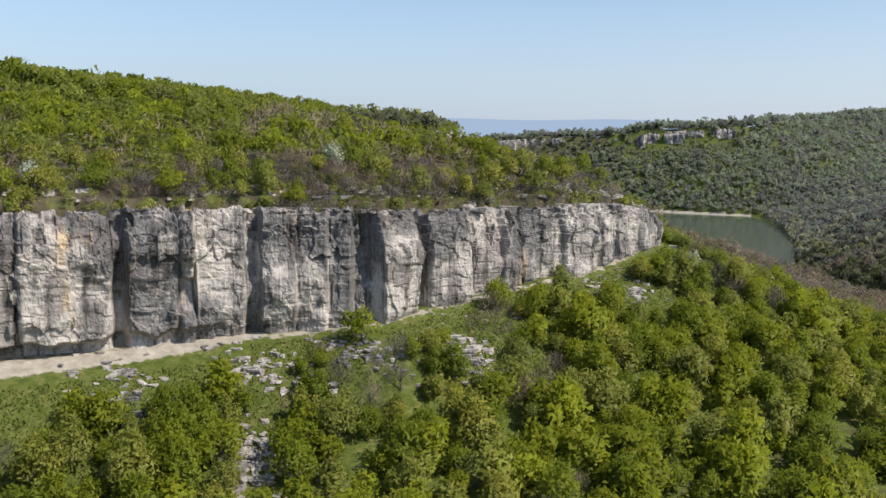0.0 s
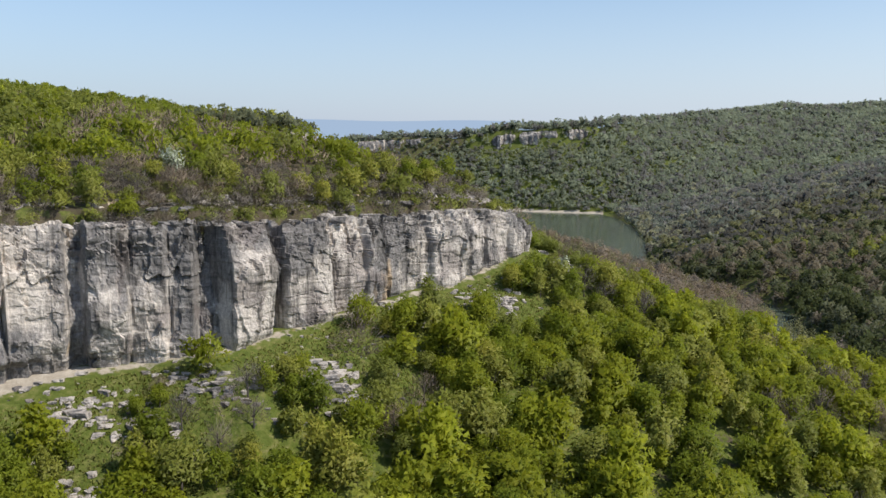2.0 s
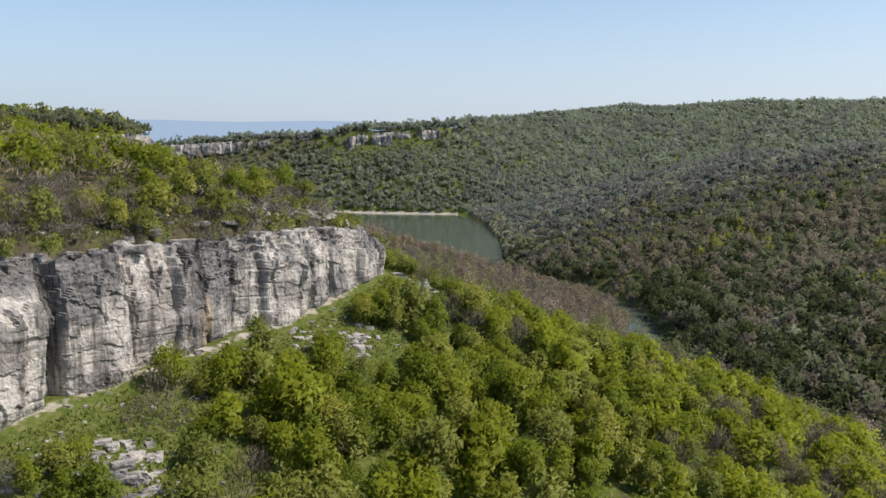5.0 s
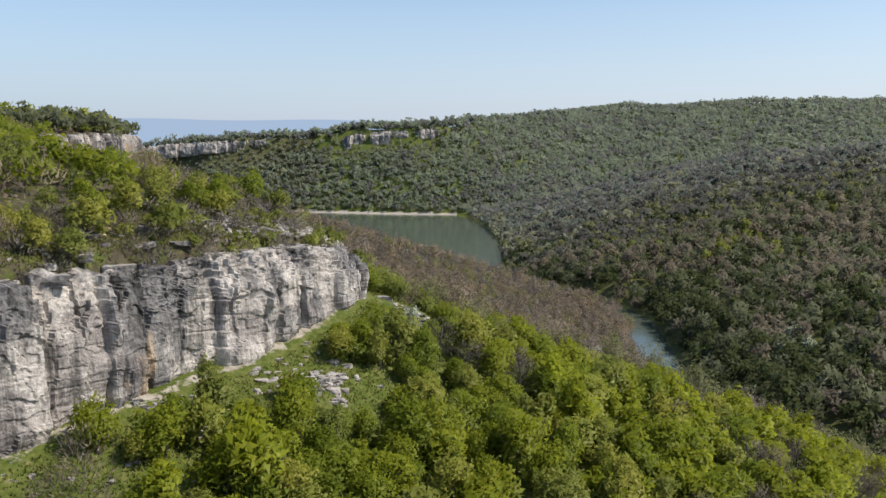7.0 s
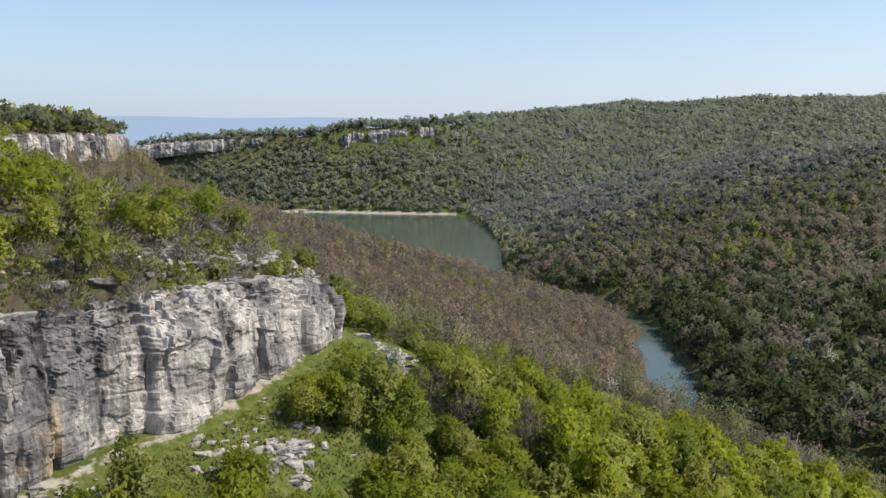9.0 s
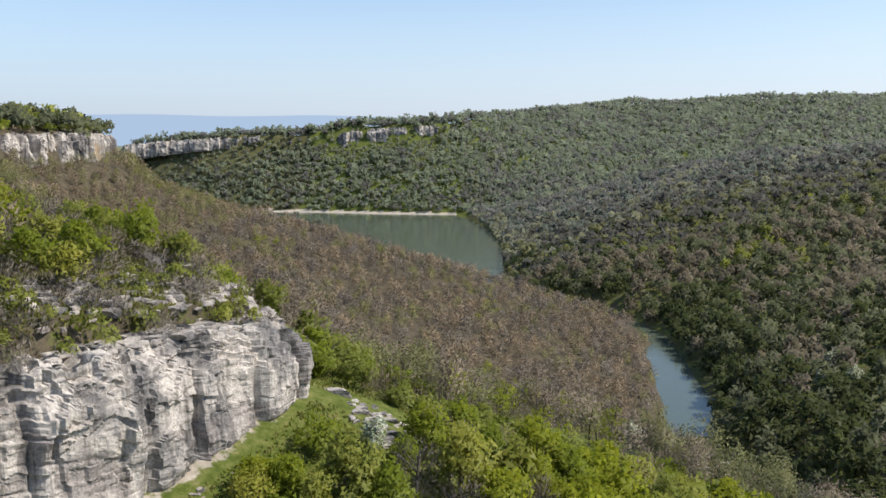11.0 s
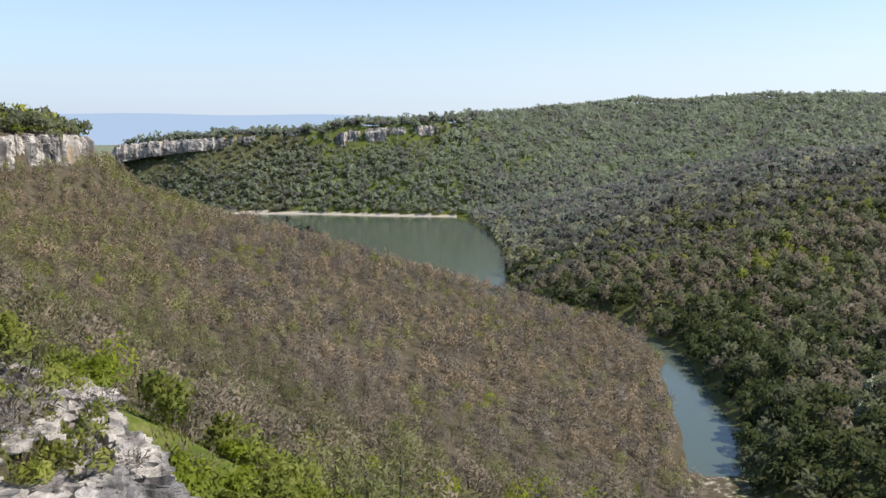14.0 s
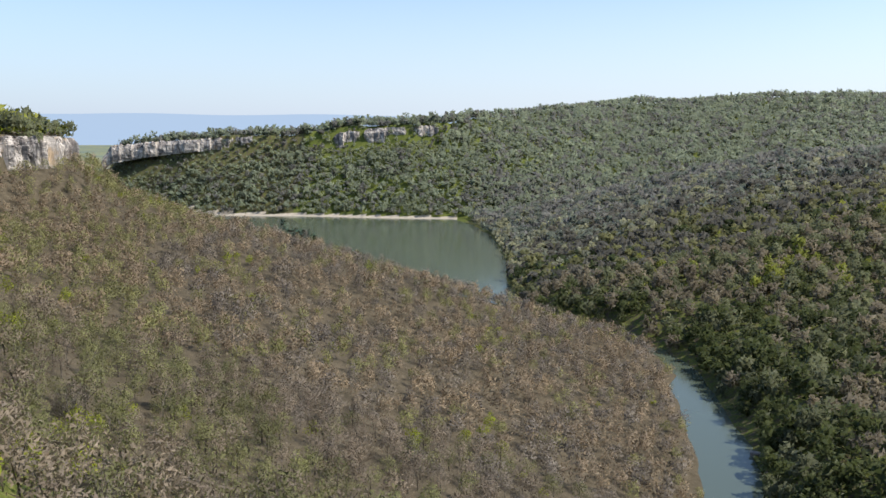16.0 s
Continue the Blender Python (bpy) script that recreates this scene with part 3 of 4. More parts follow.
def trunk_quads(height, radius, spread_to, limbs, seed):
    r = np.random.default_rng(seed)
    fork = height * 0.4
    tip = np.array([r.uniform(-0.3, 0.3), r.uniform(-0.3, 0.3), height * 0.9])
    out = [limb((0, 0, -0.4), (0.05, 0.02, fork), radius, radius * 0.7, 6), limb((0.05, 0.02, fork), tip, radius * 0.7, radius * 0.15)]
    for i in range(limbs):
        t = 2 * np.pi * i / limbs + r.uniform(-0.4, 0.4)
        z0 = r.uniform(0.25, 0.6) * height
        end = np.array([np.cos(t) * spread_to, np.sin(t) * spread_to, height * r.uniform(0.65, 0.95)]) * [r.uniform(0.6, 1), r.uniform(0.6, 1), 1]
        root = np.array([0.03, 0.01, z0])
        knee = root + (end - root) * 0.5 + [0, 0, 0.15]
        out += [limb(root, knee, radius * 0.45, radius * 0.26, 4), limb(knee, end, radius * 0.26, radius * 0.07, 4)]
        for _ in range(2):
            e2 = knee + (end - knee) * 0.7 + r.normal(size=3) * spread_to * 0.28 + [0, 0, 0.3]
            out.append(limb(knee + (end - knee) * 0.2, e2, radius * 0.16, radius * 0.05, 3))
    return np.concatenate(out)


def quad_mesh(name, q, mat, heart=None, lift=0.0):
    """Loose faces as one mesh. heart: the middle of each face's crown; leaves then turn their shaded side as the whole crown does."""
    if heart is None:
        v = q.reshape(-1, 3)
        return mesh_from(name, v, np.arange(len(v)).reshape(-1, q.shape[1]), mat)
    way = q - heart[:, None, :]
    face = unit(np.cross(q[:, 1] - q[:, 0], q[:, 2] - q[:, 0]))
    flip = (face * way.mean(1)).sum(-1) < 0
    q, way = np.where(flip[:, None, None], q[:, ::-1], q), np.where(flip[:, None, None], way[:, ::-1], way)
    face = np.where(flip[:, None], -face, face)
    nrm = unit(unit(way) * 0.85 + face[:, None, :] * 0.4 + [0, 0, lift]).reshape(-1, 3)
    v = q.reshape(-1, 3)
    me = mesh_from(name, v, np.arange(len(v)).reshape(-1, q.shape[1]), mat, True)
    me.normals_split_custom_set_from_vertices(nrm)
    return me


def placed(templates, xs, ys, scale, tall=0.2):
    """All the templates' quads, turned, sized and set on the land."""
    zs = stand(xs, ys)
    turn = rng.uniform(0, 2 * np.pi, len(xs))
    pick = rng.integers(0, len(templates), len(xs))
    out, tones, hearts = [], [], []
    for k, (t, core) in enumerate(templates):
        m = np.where(pick == k)[0]
        c, s = np.cos(turn[m])[:, None, None], np.sin(turn[m])[:, None, None]
        q = t[None] * scale[m][:, None, None, None]
        x = q[..., 0] * c - q[..., 1] * s + xs[m][:, None, None]
        y = q[..., 0] * s + q[..., 1] * c + ys[m][:, None, None]
        rise = rng.uniform(1 - tall, 1 + tall, len(m))[:, None, None]
        z = q[..., 2] * rise + zs[m][:, None, None]
        h = core[None, :, None, :] * scale[m][:, None, None, None]
        hx = h[..., 0] * c - h[..., 1] * s + xs[m][:, None, None]
        hy = h[..., 0] * s + h[..., 1] * c + ys[m][:, None, None]
        out.append(np.stack([x, y, z], -1).reshape(-1, t.shape[1], 3))
        tones.append(np.repeat(rng.uniform(0.05, 1, len(m)), t.shape[0]))
        hearts.append(np.stack([hx, hy, h[..., 2] * rise + zs[m][:, None, None]], -1).reshape(-1, 3))
    return np.concatenate(out), np.concatenate(tones), np.concatenate(hearts)


def forest(name, mat, templates, xs, ys, scale, label, category="woods", lift=0.35):
    """One mesh of many crowns that stand on the land."""
    if len(xs):
        q, tone, heart = placed(templates, xs, ys, scale)
        me = quad_mesh(name, q, mat, heart, lift)
        me.attributes.new("tone", "FLOAT", "FACE").data.foreach_set("value", tone.astype(np.float32))
        tagged(new(name, me), label, category, kind="stuff")


def sown(x0, x1, y0, y1, gap):
    """Scattered places with no rows: x, y, ground height, distance from the rim, length along it, and a chance of their own."""
    count = int((x1 - x0) * (y1 - y0) / gap**2 * 2.2)
    x, y = rng.uniform(x0, x1, count), rng.uniform(y0, y1, count)
    cell = {}
    keep = []
    for i in range(count):
        a, b = int(x[i] // gap), int(y[i] // gap)
        if all((x[i] - x[j]) ** 2 + (y[i] - y[j]) ** 2 > (0.72 * gap) ** 2
               for p in (a - 1, a, a + 1) for q in (b - 1, b, b + 1) for j in cell.get((p, q), ())):
            cell.setdefault((a, b), []).append(i)
            keep.append(i)
    x, y = x[keep], y[keep]
    d, s = along_rim(x, y)
    return x, y, land(x, y), d, s, rng.uniform(0, 1, len(x)) + 0.18 * lumps(x, y, 30, 7.0)


def sizes(n, low, high):
    return rng.uniform(low, high, n)


# ---- trees one by one ----
def part(name, me, parent, label=""):
    ob = new(name, me)
    ob.parent = parent
    return tagged(ob, label)


def tree_kind(name, crown_parts, trunk_q, crown_mat, label, category, group):
    """One tree at the origin: an empty with a trunk and a crown."""
    base = tagged(new(name), label, category, group)
    part("trunk", quad_mesh("trunk", trunk_q, BARK), base)
    part("crown", quad_mesh("crown", crown_parts[0], crown_mat, crown_parts[1], 0.3), base)
    return base


def plant(kinds, xs, ys, scale):
    """Sets trees of these kinds; the first ones are the kinds themselves."""
    zs = stand(xs, ys)
    for i, (x, y, z, k) in enumerate(zip(xs, ys, zs, scale)):
        m = Matrix.Translation((x, y, z)) @ Matrix.Rotation(rng.uniform(0, 6.283), 4, "Z")
        src = kinds[i % len(kinds)]
        ob = src if i < len(kinds) else copy_thing(src, m)
        ob.matrix_basis = m @ Matrix.Diagonal((k, k, k * rng.uniform(0.85, 1.15), 1))


OAKS = [tree_kind("tree", leaf_cloud(1800, 2.5, 4.6, 0.4, 0.3, 1.25, 26, i, 3), trunk_quads(3.8, 0.13, 1.6, 5, i), LEAF_FRESH if i < 5 else LEAF_YOUNG,
                  "young oak with fresh bright green leaves on the slope" if i < 5 else "young oak with thin yellow-green leaves on the slope",
                  "tree", "oaks below the terrace") for i in range(7)]
BARE_TREES = [tree_kind("bare_tree", twig_cloud(950, 2.7, 4.2, 1.6, 0.035, 0.65, 30 + i, 16), trunk_quads(5.4, 0.15, 2.3, 8, 30 + i), TWIG_GREY if i % 2 else TWIG_BROWN,
                        "leafless tree with fine grey-brown twigs on the slope", "tree", "bare trees on the slope") for i in range(4)]
RIM_BUSHES = [tree_kind("bush", leaf_cloud(800, 1.8, 2.7, 0.3, 0.24, 1.2, 15, 50 + i, 3), trunk_quads(2.2, 0.07, 1.1, 5, 50 + i), [LEAF_FRESH, LEAF_YOUNG, LEAF_YOUNG][i % 3],
                        "green bush on the stony edge of the plateau", "bush", "bushes along the cliff top") for i in range(6)]
BARE_BUSHES = [tree_kind("bare_bush", twig_cloud(1000, 1.8, 2.4, 0.2, 0.03, 0.45, 70 + i, 16), trunk_quads(2.4, 0.06, 1.4, 7, 70 + i), TWIG_BROWN,
                         "leafless grey-brown bush near the cliff edge", "bush", "bare bushes along the cliff top") for i in range(3)]

# slope below the terrace
x, y, z, d, s, c = sown(-112, 110, 48, 190, 3.1)
CLEARINGS = ((-31.5, 105.3, 5), (-44.5, 97.5, 4), (-55.5, 91, 4.5), (-67.5, 81, 5), (-50.7, 80, 4), (-19.5, 135.5, 3), (-14.9, 137, 2.6), (-28.6, 126.4, 3), (-8.5, 157.5, 6), (-9, 149.5, 4.5), (-46, 73, 4))
north_edge = 165 + 0.1 * x + 2.5 * lumps(x, y, 9, 2)
slope = (d > 9.5 - 1.5 * smooth(112, 130, y) + 4 * lumps(x, y, 12, 3) + 1.5 * smooth(120, 80, y)) & (z > 2) & (d < 78 + 6 * lumps(x, y, 20)) & (y < north_edge)
for cx, cy, wide in CLEARINGS:
    slope &= np.hypot(x - cx, y - cy) > wide
bare = slope & (c > 0.93 - 0.3 * smooth(15, 55, x))
near = slope & ~bare & (y > 60) & (x < 34)
near &= (np.cumsum(near) % 2 == 0) | (d < 24)
near &= np.cumsum(near) <= 290
rest = slope & ~bare & ~near
plant(OAKS, x[near], y[near], sizes(near.sum(), 0.6, 1.3) * (0.68 + 0.32 * smooth(9, 22, d[near]) + 0.2 * smooth(108, 125, y[near]) * (1 - smooth(9, 22, d[near]))))
bare_near = bare & (np.cumsum(bare) <= 80)
THICKET = [twig_cloud(380, 2.7, 4.2, 1.2, 0.06, 0.65, 90 + i, 16) for i in range(4)]
m = bare & ~bare_near
forest("bare_thicket", TWIG_BROWN, THICKET, x[m], y[m], sizes(m.sum(), 0.7, 1.1), "leafless brown trees scattered through the green slope", lift=0.2)
plant(BARE_TREES, x[bare_near], y[bare_near], sizes(bare_near.sum(), 0.7, 1.0))
SLOPE = [leaf_cloud(720, 2.6, 4.4, 0.4, 0.46, 1.2, 22, 100 + i, 3) for i in range(6)]
warm = c > 0.72
forest("slope_woods", LEAF_FRESH, SLOPE, x[rest & ~warm], y[rest & ~warm], sizes((rest & ~warm).sum(), 0.6, 1.35), "fresh green young oak scrub covering the slope below the cliff")
forest("slope_woods", LEAF_YOUNG, SLOPE, x[rest & warm], y[rest & warm], sizes((rest & warm).sum(), 0.6, 1.3), "yellow-green young oak scrub covering the slope below the cliff")

# bushes and young trees round the end of the cliff
x, y, z, d, s, c = sown(-45, 40, 154, 200, 2.4)
tip = (y > 158 - 0.25 * (x + 12)) & (d > 0.8) & (d < 58) & (y > 160) & (y < 177 - 0.05 * x + 3 * lumps(x, y, 8)) & (np.hypot(x + 9, y - 158) > 5)
TIP = [leaf_cloud(620, 2.0, 2.8, 0.2, 0.3, 1.2, 16, 300 + i, 3) for i in range(5)]
TIP_TWIGS = [twig_cloud(420, 2.2, 3.6, 0.5, 0.045, 0.55, 310 + i, 14) for i in range(4)]
for mat, lo, hi, templates, label in ((LEAF_FRESH, -9, 0.5, TIP, "fresh green bushes below the end of the cliff"), (LEAF_YOUNG, 0.5, 0.86, TIP, "yellow-green bushes below the end of the cliff"),
                                      (TWIG_BROWN, 0.86, 9, TIP_TWIGS, "leafless brown bushes below the end of the cliff")):
    m = tip & (c >= lo) & (c < hi)
    forest("tip_scrub", mat, templates, x[m], y[m], sizes(m.sum(), 0.7, 1.25), label, "scrub", 0.5)

# leafless forest between the spur and the water
x, y, z, d, s, c = sown(-280, 112, 150, 950, 5.0)
xw = np.interp(y, WEST_Y, WEST_X)
wood = (d > 5) & (x < xw - 0.5) & (z > 0.5) & (y > 166 + 6 * (x < 30)) & ~((x > -122) & (x < -72) & (y > 675) & (y < 735))
high = (d < 75) & (y > 230)
near = y < 330
def broom(n, size, fans, width, seed):
    """A leafless crown: a haze of fine twigs on clumps, with longer sprays along the limbs."""
    q, heart = leaf_cloud(n, 2.9, 4.8, 1.1, size, 2.0, 15, seed, 3)
    q2, heart2 = twig_cloud(fans, 2.8, 4.6, 1.2, width, 0.9, seed + 500, 12)
    return np.concatenate([q, q2]), np.concatenate([heart, heart2])


TWIGS = [broom(430, 0.2, 110, 0.07, 120 + i) for i in range(7)]
TWIGS_FAR = [broom(150, 0.37, 16, 0.16, 130 + i) for i in range(6)]
THIN = [leaf_cloud(300, 2.6, 4.6, 1.4, 0.3, 1.3, 16, 140 + i, 3) for i in range(5)]
green_from = np.where(high, 0.32, np.where((y < 260) & (x < 10), 0.34, np.where(y < 300, 0.5, 0.78)))
for mat, pick, label in ((TWIG_BROWN, c < 0.42, "leafless brown oak forest with swelling buds"),
                         (TWIG_GREY, (c >= 0.42) & (c < green_from), "leafless grey-brown forest on the valley slope")):
    for templates, zone in ((TWIGS, near), (TWIGS_FAR, ~near)):
        m = wood & pick & zone
        forest("leafless_forest", mat, templates, x[m], y[m], sizes(m.sum(), 0.75, 1.35), label, lift=0.1)
lush = (c >= 1.04) | (c >= 0.78) & (y < 235) & (x < 25) & (c >= green_from)
for templates, zone in ((TWIGS, near), (TWIGS_FAR, ~near)):
    m = wood & (c >= green_from) & ~lush & zone
    forest("budding_woods", BUDDING, templates, x[m], y[m], sizes(m.sum(), 0.75, 1.2), "trees with thin yellow-green new leaves among the bare forest", lift=0.2)
m = wood & lush
forest("budding_woods", LEAF_FRESH, THIN, x[m], y[m], sizes(m.sum(), 0.6, 1.0), "fresh green trees among the bare forest")
m = wood & (y < 330)
plain_sight = np.where(wood & (y < 290) & (x > -75) & (c > 0.25) & (c < 0.6))[0][:45]
for k, i in enumerate(plain_sight):
    spot = Matrix.Translation((x[i], y[i], z[i])) @ Matrix.Rotation(k * 2.4, 4, "Z")
    ob = copy_thing(BARE_TREES[k % 4], spot)
    ob.matrix_basis = spot @ Matrix.Diagonal((1.15, 1.15, 1.05 + 0.1 * math.sin(k), 1))
    tagged(ob, "tall leafless tree with dark limbs in the brown forest", "tree", "bare trees in the forest")
STEM = np.concatenate([limb((0, 0, -0.3), (0.2, 0.1, 2.6), 0.13, 0.08, 3), limb((0.2, 0.1, 2.4), (0.9, 0.5, 4.6), 0.07, 0.02, 3), limb((0.2, 0.1, 2.2), (-0.9, 0.2, 4.4), 0.07, 0.02, 3)])
STEMS = [(STEM, np.zeros((len(STEM), 3)) + [0, 0, 2.0])]
forest("forest_stems", BARK, STEMS, x[m], y[m], sizes(m.sum(), 0.9, 1.2), "dark slender stems of the leafless forest")

# plateau
x, y, z, d, s, c = sown(-400, -8, 40, 650, 4.0)
top = (d < -4) & (d > np.where(y < 420, -240, -130)) & (y > 90 + 0.2 * x)
rim_zone = top & (d > -20) & (y < 215) & (y > 70) & ~((y > 137) & (d > -8.5) & (c > 0.12))
greens = rim_zone & (c < 0.62)
twigs = rim_zone & ~greens
greens &= np.cumsum(greens) <= 190
twigs &= np.cumsum(twigs) <= 120
plant(RIM_BUSHES, x[greens], y[greens], sizes(greens.sum(), 0.6, 1.0) * np.where(y[greens] > 125, 1.4, 1.5))
plant(BARE_BUSHES, x[twigs], y[twigs], sizes(twigs.sum(), 0.9, 1.6))
rest = top & ~greens & ~twigs & ~((y > 140) & (y < 180) & (d > -9))
close = d > -55
BUSH = [leaf_cloud(210, 2.5, 3.7, 0.2, 0.5, 1.1, 14, 160 + i, 3) for i in range(5)]
BUSH_FAR = [leaf_cloud(66, 2.9, 4.0, 0.2, 1.05, 1.1, 12, 170 + i, 3) for i in range(5)]
SHRUB = [twig_cloud(100, 2.5, 3.0, 0.2, 0.13, 0.8, 180 + i, 14) for i in range(4)]
crest = (d < -190) | (d < -120) & (y > 380)
brown = np.where(crest, 0.3, np.where(close, 0.6, 0.92))
for mat, pick, label in ((LEAF_FRESH, c < np.minimum(brown, 0.4), "fresh green bushes and small trees on the rising plateau"),
                         (LEAF_YOUNG, (c >= 0.4) & (c < brown), "yellow-green bushes on the rising plateau")):
    for templates, zone in ((BUSH, (y < 260) & (d > -95)), (BUSH_FAR, (y >= 260) | (d <= -95))):
        m = rest & pick & zone
        forest("plateau_woods", mat, templates, x[m], y[m], sizes(m.sum(), 0.8, 1.4) * np.where(crest[m], 1.3, 1.0), label)
m = rest & (c >= brown)
forest("plateau_scrub", TWIG_BROWN, SHRUB, x[m], y[m], sizes(m.sum(), 0.9, 1.5), "leafless brown scrub on the plateau", lift=0.7)
m = top & (y > 470) & (d > -45)
for mat, pick, label in ((LEAF_YOUNG, c < 0.2, "green trees on top of the far cliff"), (LEAF_OLIVE, (c >= 0.2) & (c < 0.85), "dull green trees on top of the far cliff")):
    forest("cliff_top_woods", mat, BUSH_FAR, x[m & pick], y[m & pick], sizes((m & pick).sum(), 1.2, 2.2), label)

# low scrub right along the cliff edge
x, y, z, d, s, c = sown(-125, -8, 40, 215, 2.0)
strip = (d < -1.6) & (d > -16) & (s > 150) & ((d < -4) | (c < 0.62))
LOW = [leaf_cloud(240, 1.2, 1.5, 0.1, 0.2, 1.1, 9, 260 + i, 3) for i in range(4)]
LOW_TWIGS = [twig_cloud(300, 1.4, 1.5, 0.1, 0.045, 0.42, 270 + i, 14) for i in range(4)]
for mat, lo, hi, templates, label in ((LEAF_YOUNG, -0.1, 0.2, LOW, "low green bushes along the cliff edge"), (LEAF_YOUNG, 0.2, 0.45, LOW, "low dull green bushes along the cliff edge"),
                                      (TWIG_BROWN, 0.45, 1.4, LOW_TWIGS, "low leafless brown scrub along the cliff edge")):
    m = strip & (c >= lo) & (c < hi)
    forest("edge_scrub", mat, templates, x[m], y[m], sizes(m.sum(), 0.7, 1.5), label, "scrub", 0.7)

# hillside across the water
x, y, z, d, s, c = sown(34, 520, 230, 1230, 5.9)
xe = np.interp(y, EAST_Y, EAST_X)
side = (x > xe + 0.3) & (z > 0.3)
# trees low on the bank shift to the leaves darkened for its shade
low = (x < xe + 22) + 1.2 * (x < xe + 75) * (y < 520)
HILL = [leaf_cloud(130, 4.0, 6.4, 1.2, 1.15, 1.2, 18, 200 + i, 3) for i in range(6)]
HILL_FAR = [leaf_cloud(52, 4.2, 6.2, 1.0, 1.9, 1.15, 13, 210 + i, 3) for i in range(5)]
for mat, lo, hi, label in ((HILL_GREY, -9, 0.52, "grey leafless trees on the hillside over the water"), (LEAF_OLIVE, 0.52, 0.83, "dull green trees on the hillside over the water"),
                           (LEAF_DARK_SHADE, 0.83, 1.0, "deep green trees, leaf colour darkened for shade, on the hillside over the water"), (LEAF_YOUNG, 1.0, 9, "yellow-green trees on the hillside over the water")):
    cc = np.where(low > 0, np.minimum(c + 0.25 * low, 0.99), c)
    for templates, zone in ((HILL, (y < 620) & (x < 0.55 * y + 30)), (HILL_FAR, (y >= 620) | (x >= 0.55 * y + 30))):
        m = side & (cc >= lo) & (cc < hi) & zone
        # trees farther back swap to the leaf colours paled for haze
        haze_mat = HILL_TWIGS_HAZE if mat is HILL_GREY else HILL_GREEN_HAZE
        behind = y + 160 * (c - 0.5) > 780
        for some, its in ((m & ~behind, mat), (m & behind, haze_mat)):
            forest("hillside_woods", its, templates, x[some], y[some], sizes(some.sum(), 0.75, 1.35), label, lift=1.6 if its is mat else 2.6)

# far hill
x, y, z, d, s, c = sown(-520, 960, 1110, 1660, 6.6)
crags = (x > -158) & (x < -6) & (y > 1255) & (y < 1296) | (x > -454) & (x < -253) & (y > 1232) & (y < 1272)
crags &= (y > 1262) | (x < -250) & (y > 1250)
behind = np.where(crags, 0.62, np.where((y > 1292) & (x < 40), 1.25, 1.0))
seen = (z > 1.6) & (y < np.interp(x, CREST_X, CREST_Y) + 45)
m = seen & (c < 0.72)
# haze over the far hill is painted into its leaf and twig colours
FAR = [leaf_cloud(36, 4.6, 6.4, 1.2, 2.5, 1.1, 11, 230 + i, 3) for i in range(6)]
forest("far_woods", LEAF_FAR_HAZE, FAR, x[m], y[m], sizes(m.sum(), 0.9, 1.45) * behind[m], "dull green woods on the far hill, leaves coloured pale with haze", lift=2.6)
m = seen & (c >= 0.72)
forest("far_woods", FAR_GREY_HAZE, FAR, x[m], y[m], sizes(m.sum(), 0.9, 1.3) * behind[m], "greyish bare woods on the far hill, twigs coloured pale with haze", lift=2.6)

# bushes on the steep ground under the crags
x, y, z, d, s, c = sown(-470, 0, 1215, 1286, 5.0)
m = (z > 1.6) & (((x < -240) & (y < 1260)) | ((x > -240) & (y > 1245) & (y < 1282)))
forest("far_woods", LEAF_FAR_HAZE, FAR, x[m], y[m], sizes(m.sum(), 0.42, 0.7), "dull green bushes on the steep ground under the far crags, coloured pale with haze", lift=2.6)

# pines at the lake
px, py = rng.uniform(-116, -84, 26), rng.uniform(700, 724, 26)
PINES = [leaf_cloud(260, 2.6, 9, 2.0, 0.9, 1.0, 14, 250 + i) for i in range(3)]
forest("pine_grove", PINE, PINES, px, py, sizes(26, 1.9, 2.4), "dark pine grove on the lake shore")


# ---- rocks ----
def rock_mesh(seed, cuts_across=3):
    """A broken limestone block: boxy, worn at the corners, with a bedding groove and uneven faces."""
    r = random.Random(seed)
    bm = bmesh.new()
    bmesh.ops.create_cube(bm, size=2.0)
    bmesh.ops.subdivide_edges(bm, edges=bm.edges[:], cuts=cuts_across, use_grid_fill=True)
    cuts = [(Vector((r.gauss(0, 1), r.gauss(0, 1), r.gauss(0, 0.8))).normalized(), r.uniform(0.78, 1.0)) for _ in range(6)]
    lean, twist, groove = r.uniform(-0.25, 0.25), r.uniform(-0.25, 0.25), r.uniform(-0.4, 0.4)
    for v in bm.verts:
        p = v.co * 0.92 + v.co.normalized() * 0.06
        for way, far in cuts:
            over = p.dot(way) - far
            if over > 0:
                p -= way * over
        if abs(p.z - groove) < 0.3:
            p.x, p.y = p.x * 0.92, p.y * 0.92
        p += Vector((noise.noise(p * 1.9 + Vector((seed, k, 0))) for k in (0, 9, 17))) * 0.2
        p.x += lean * p.z
        p.y += twist * p.x
        v.co = (p.x, p.y, p.z * 0.62)
    me = bpy.data.meshes.new("rock")
    bm.to_mesh(me)
    bm.free()
    me.materials.append(ROCK_GREY)
    return me


ROCKS = [rock_mesh(i) for i in range(12)]
CHIPS = [rock_mesh(20 + i, 1) for i in range(12)]


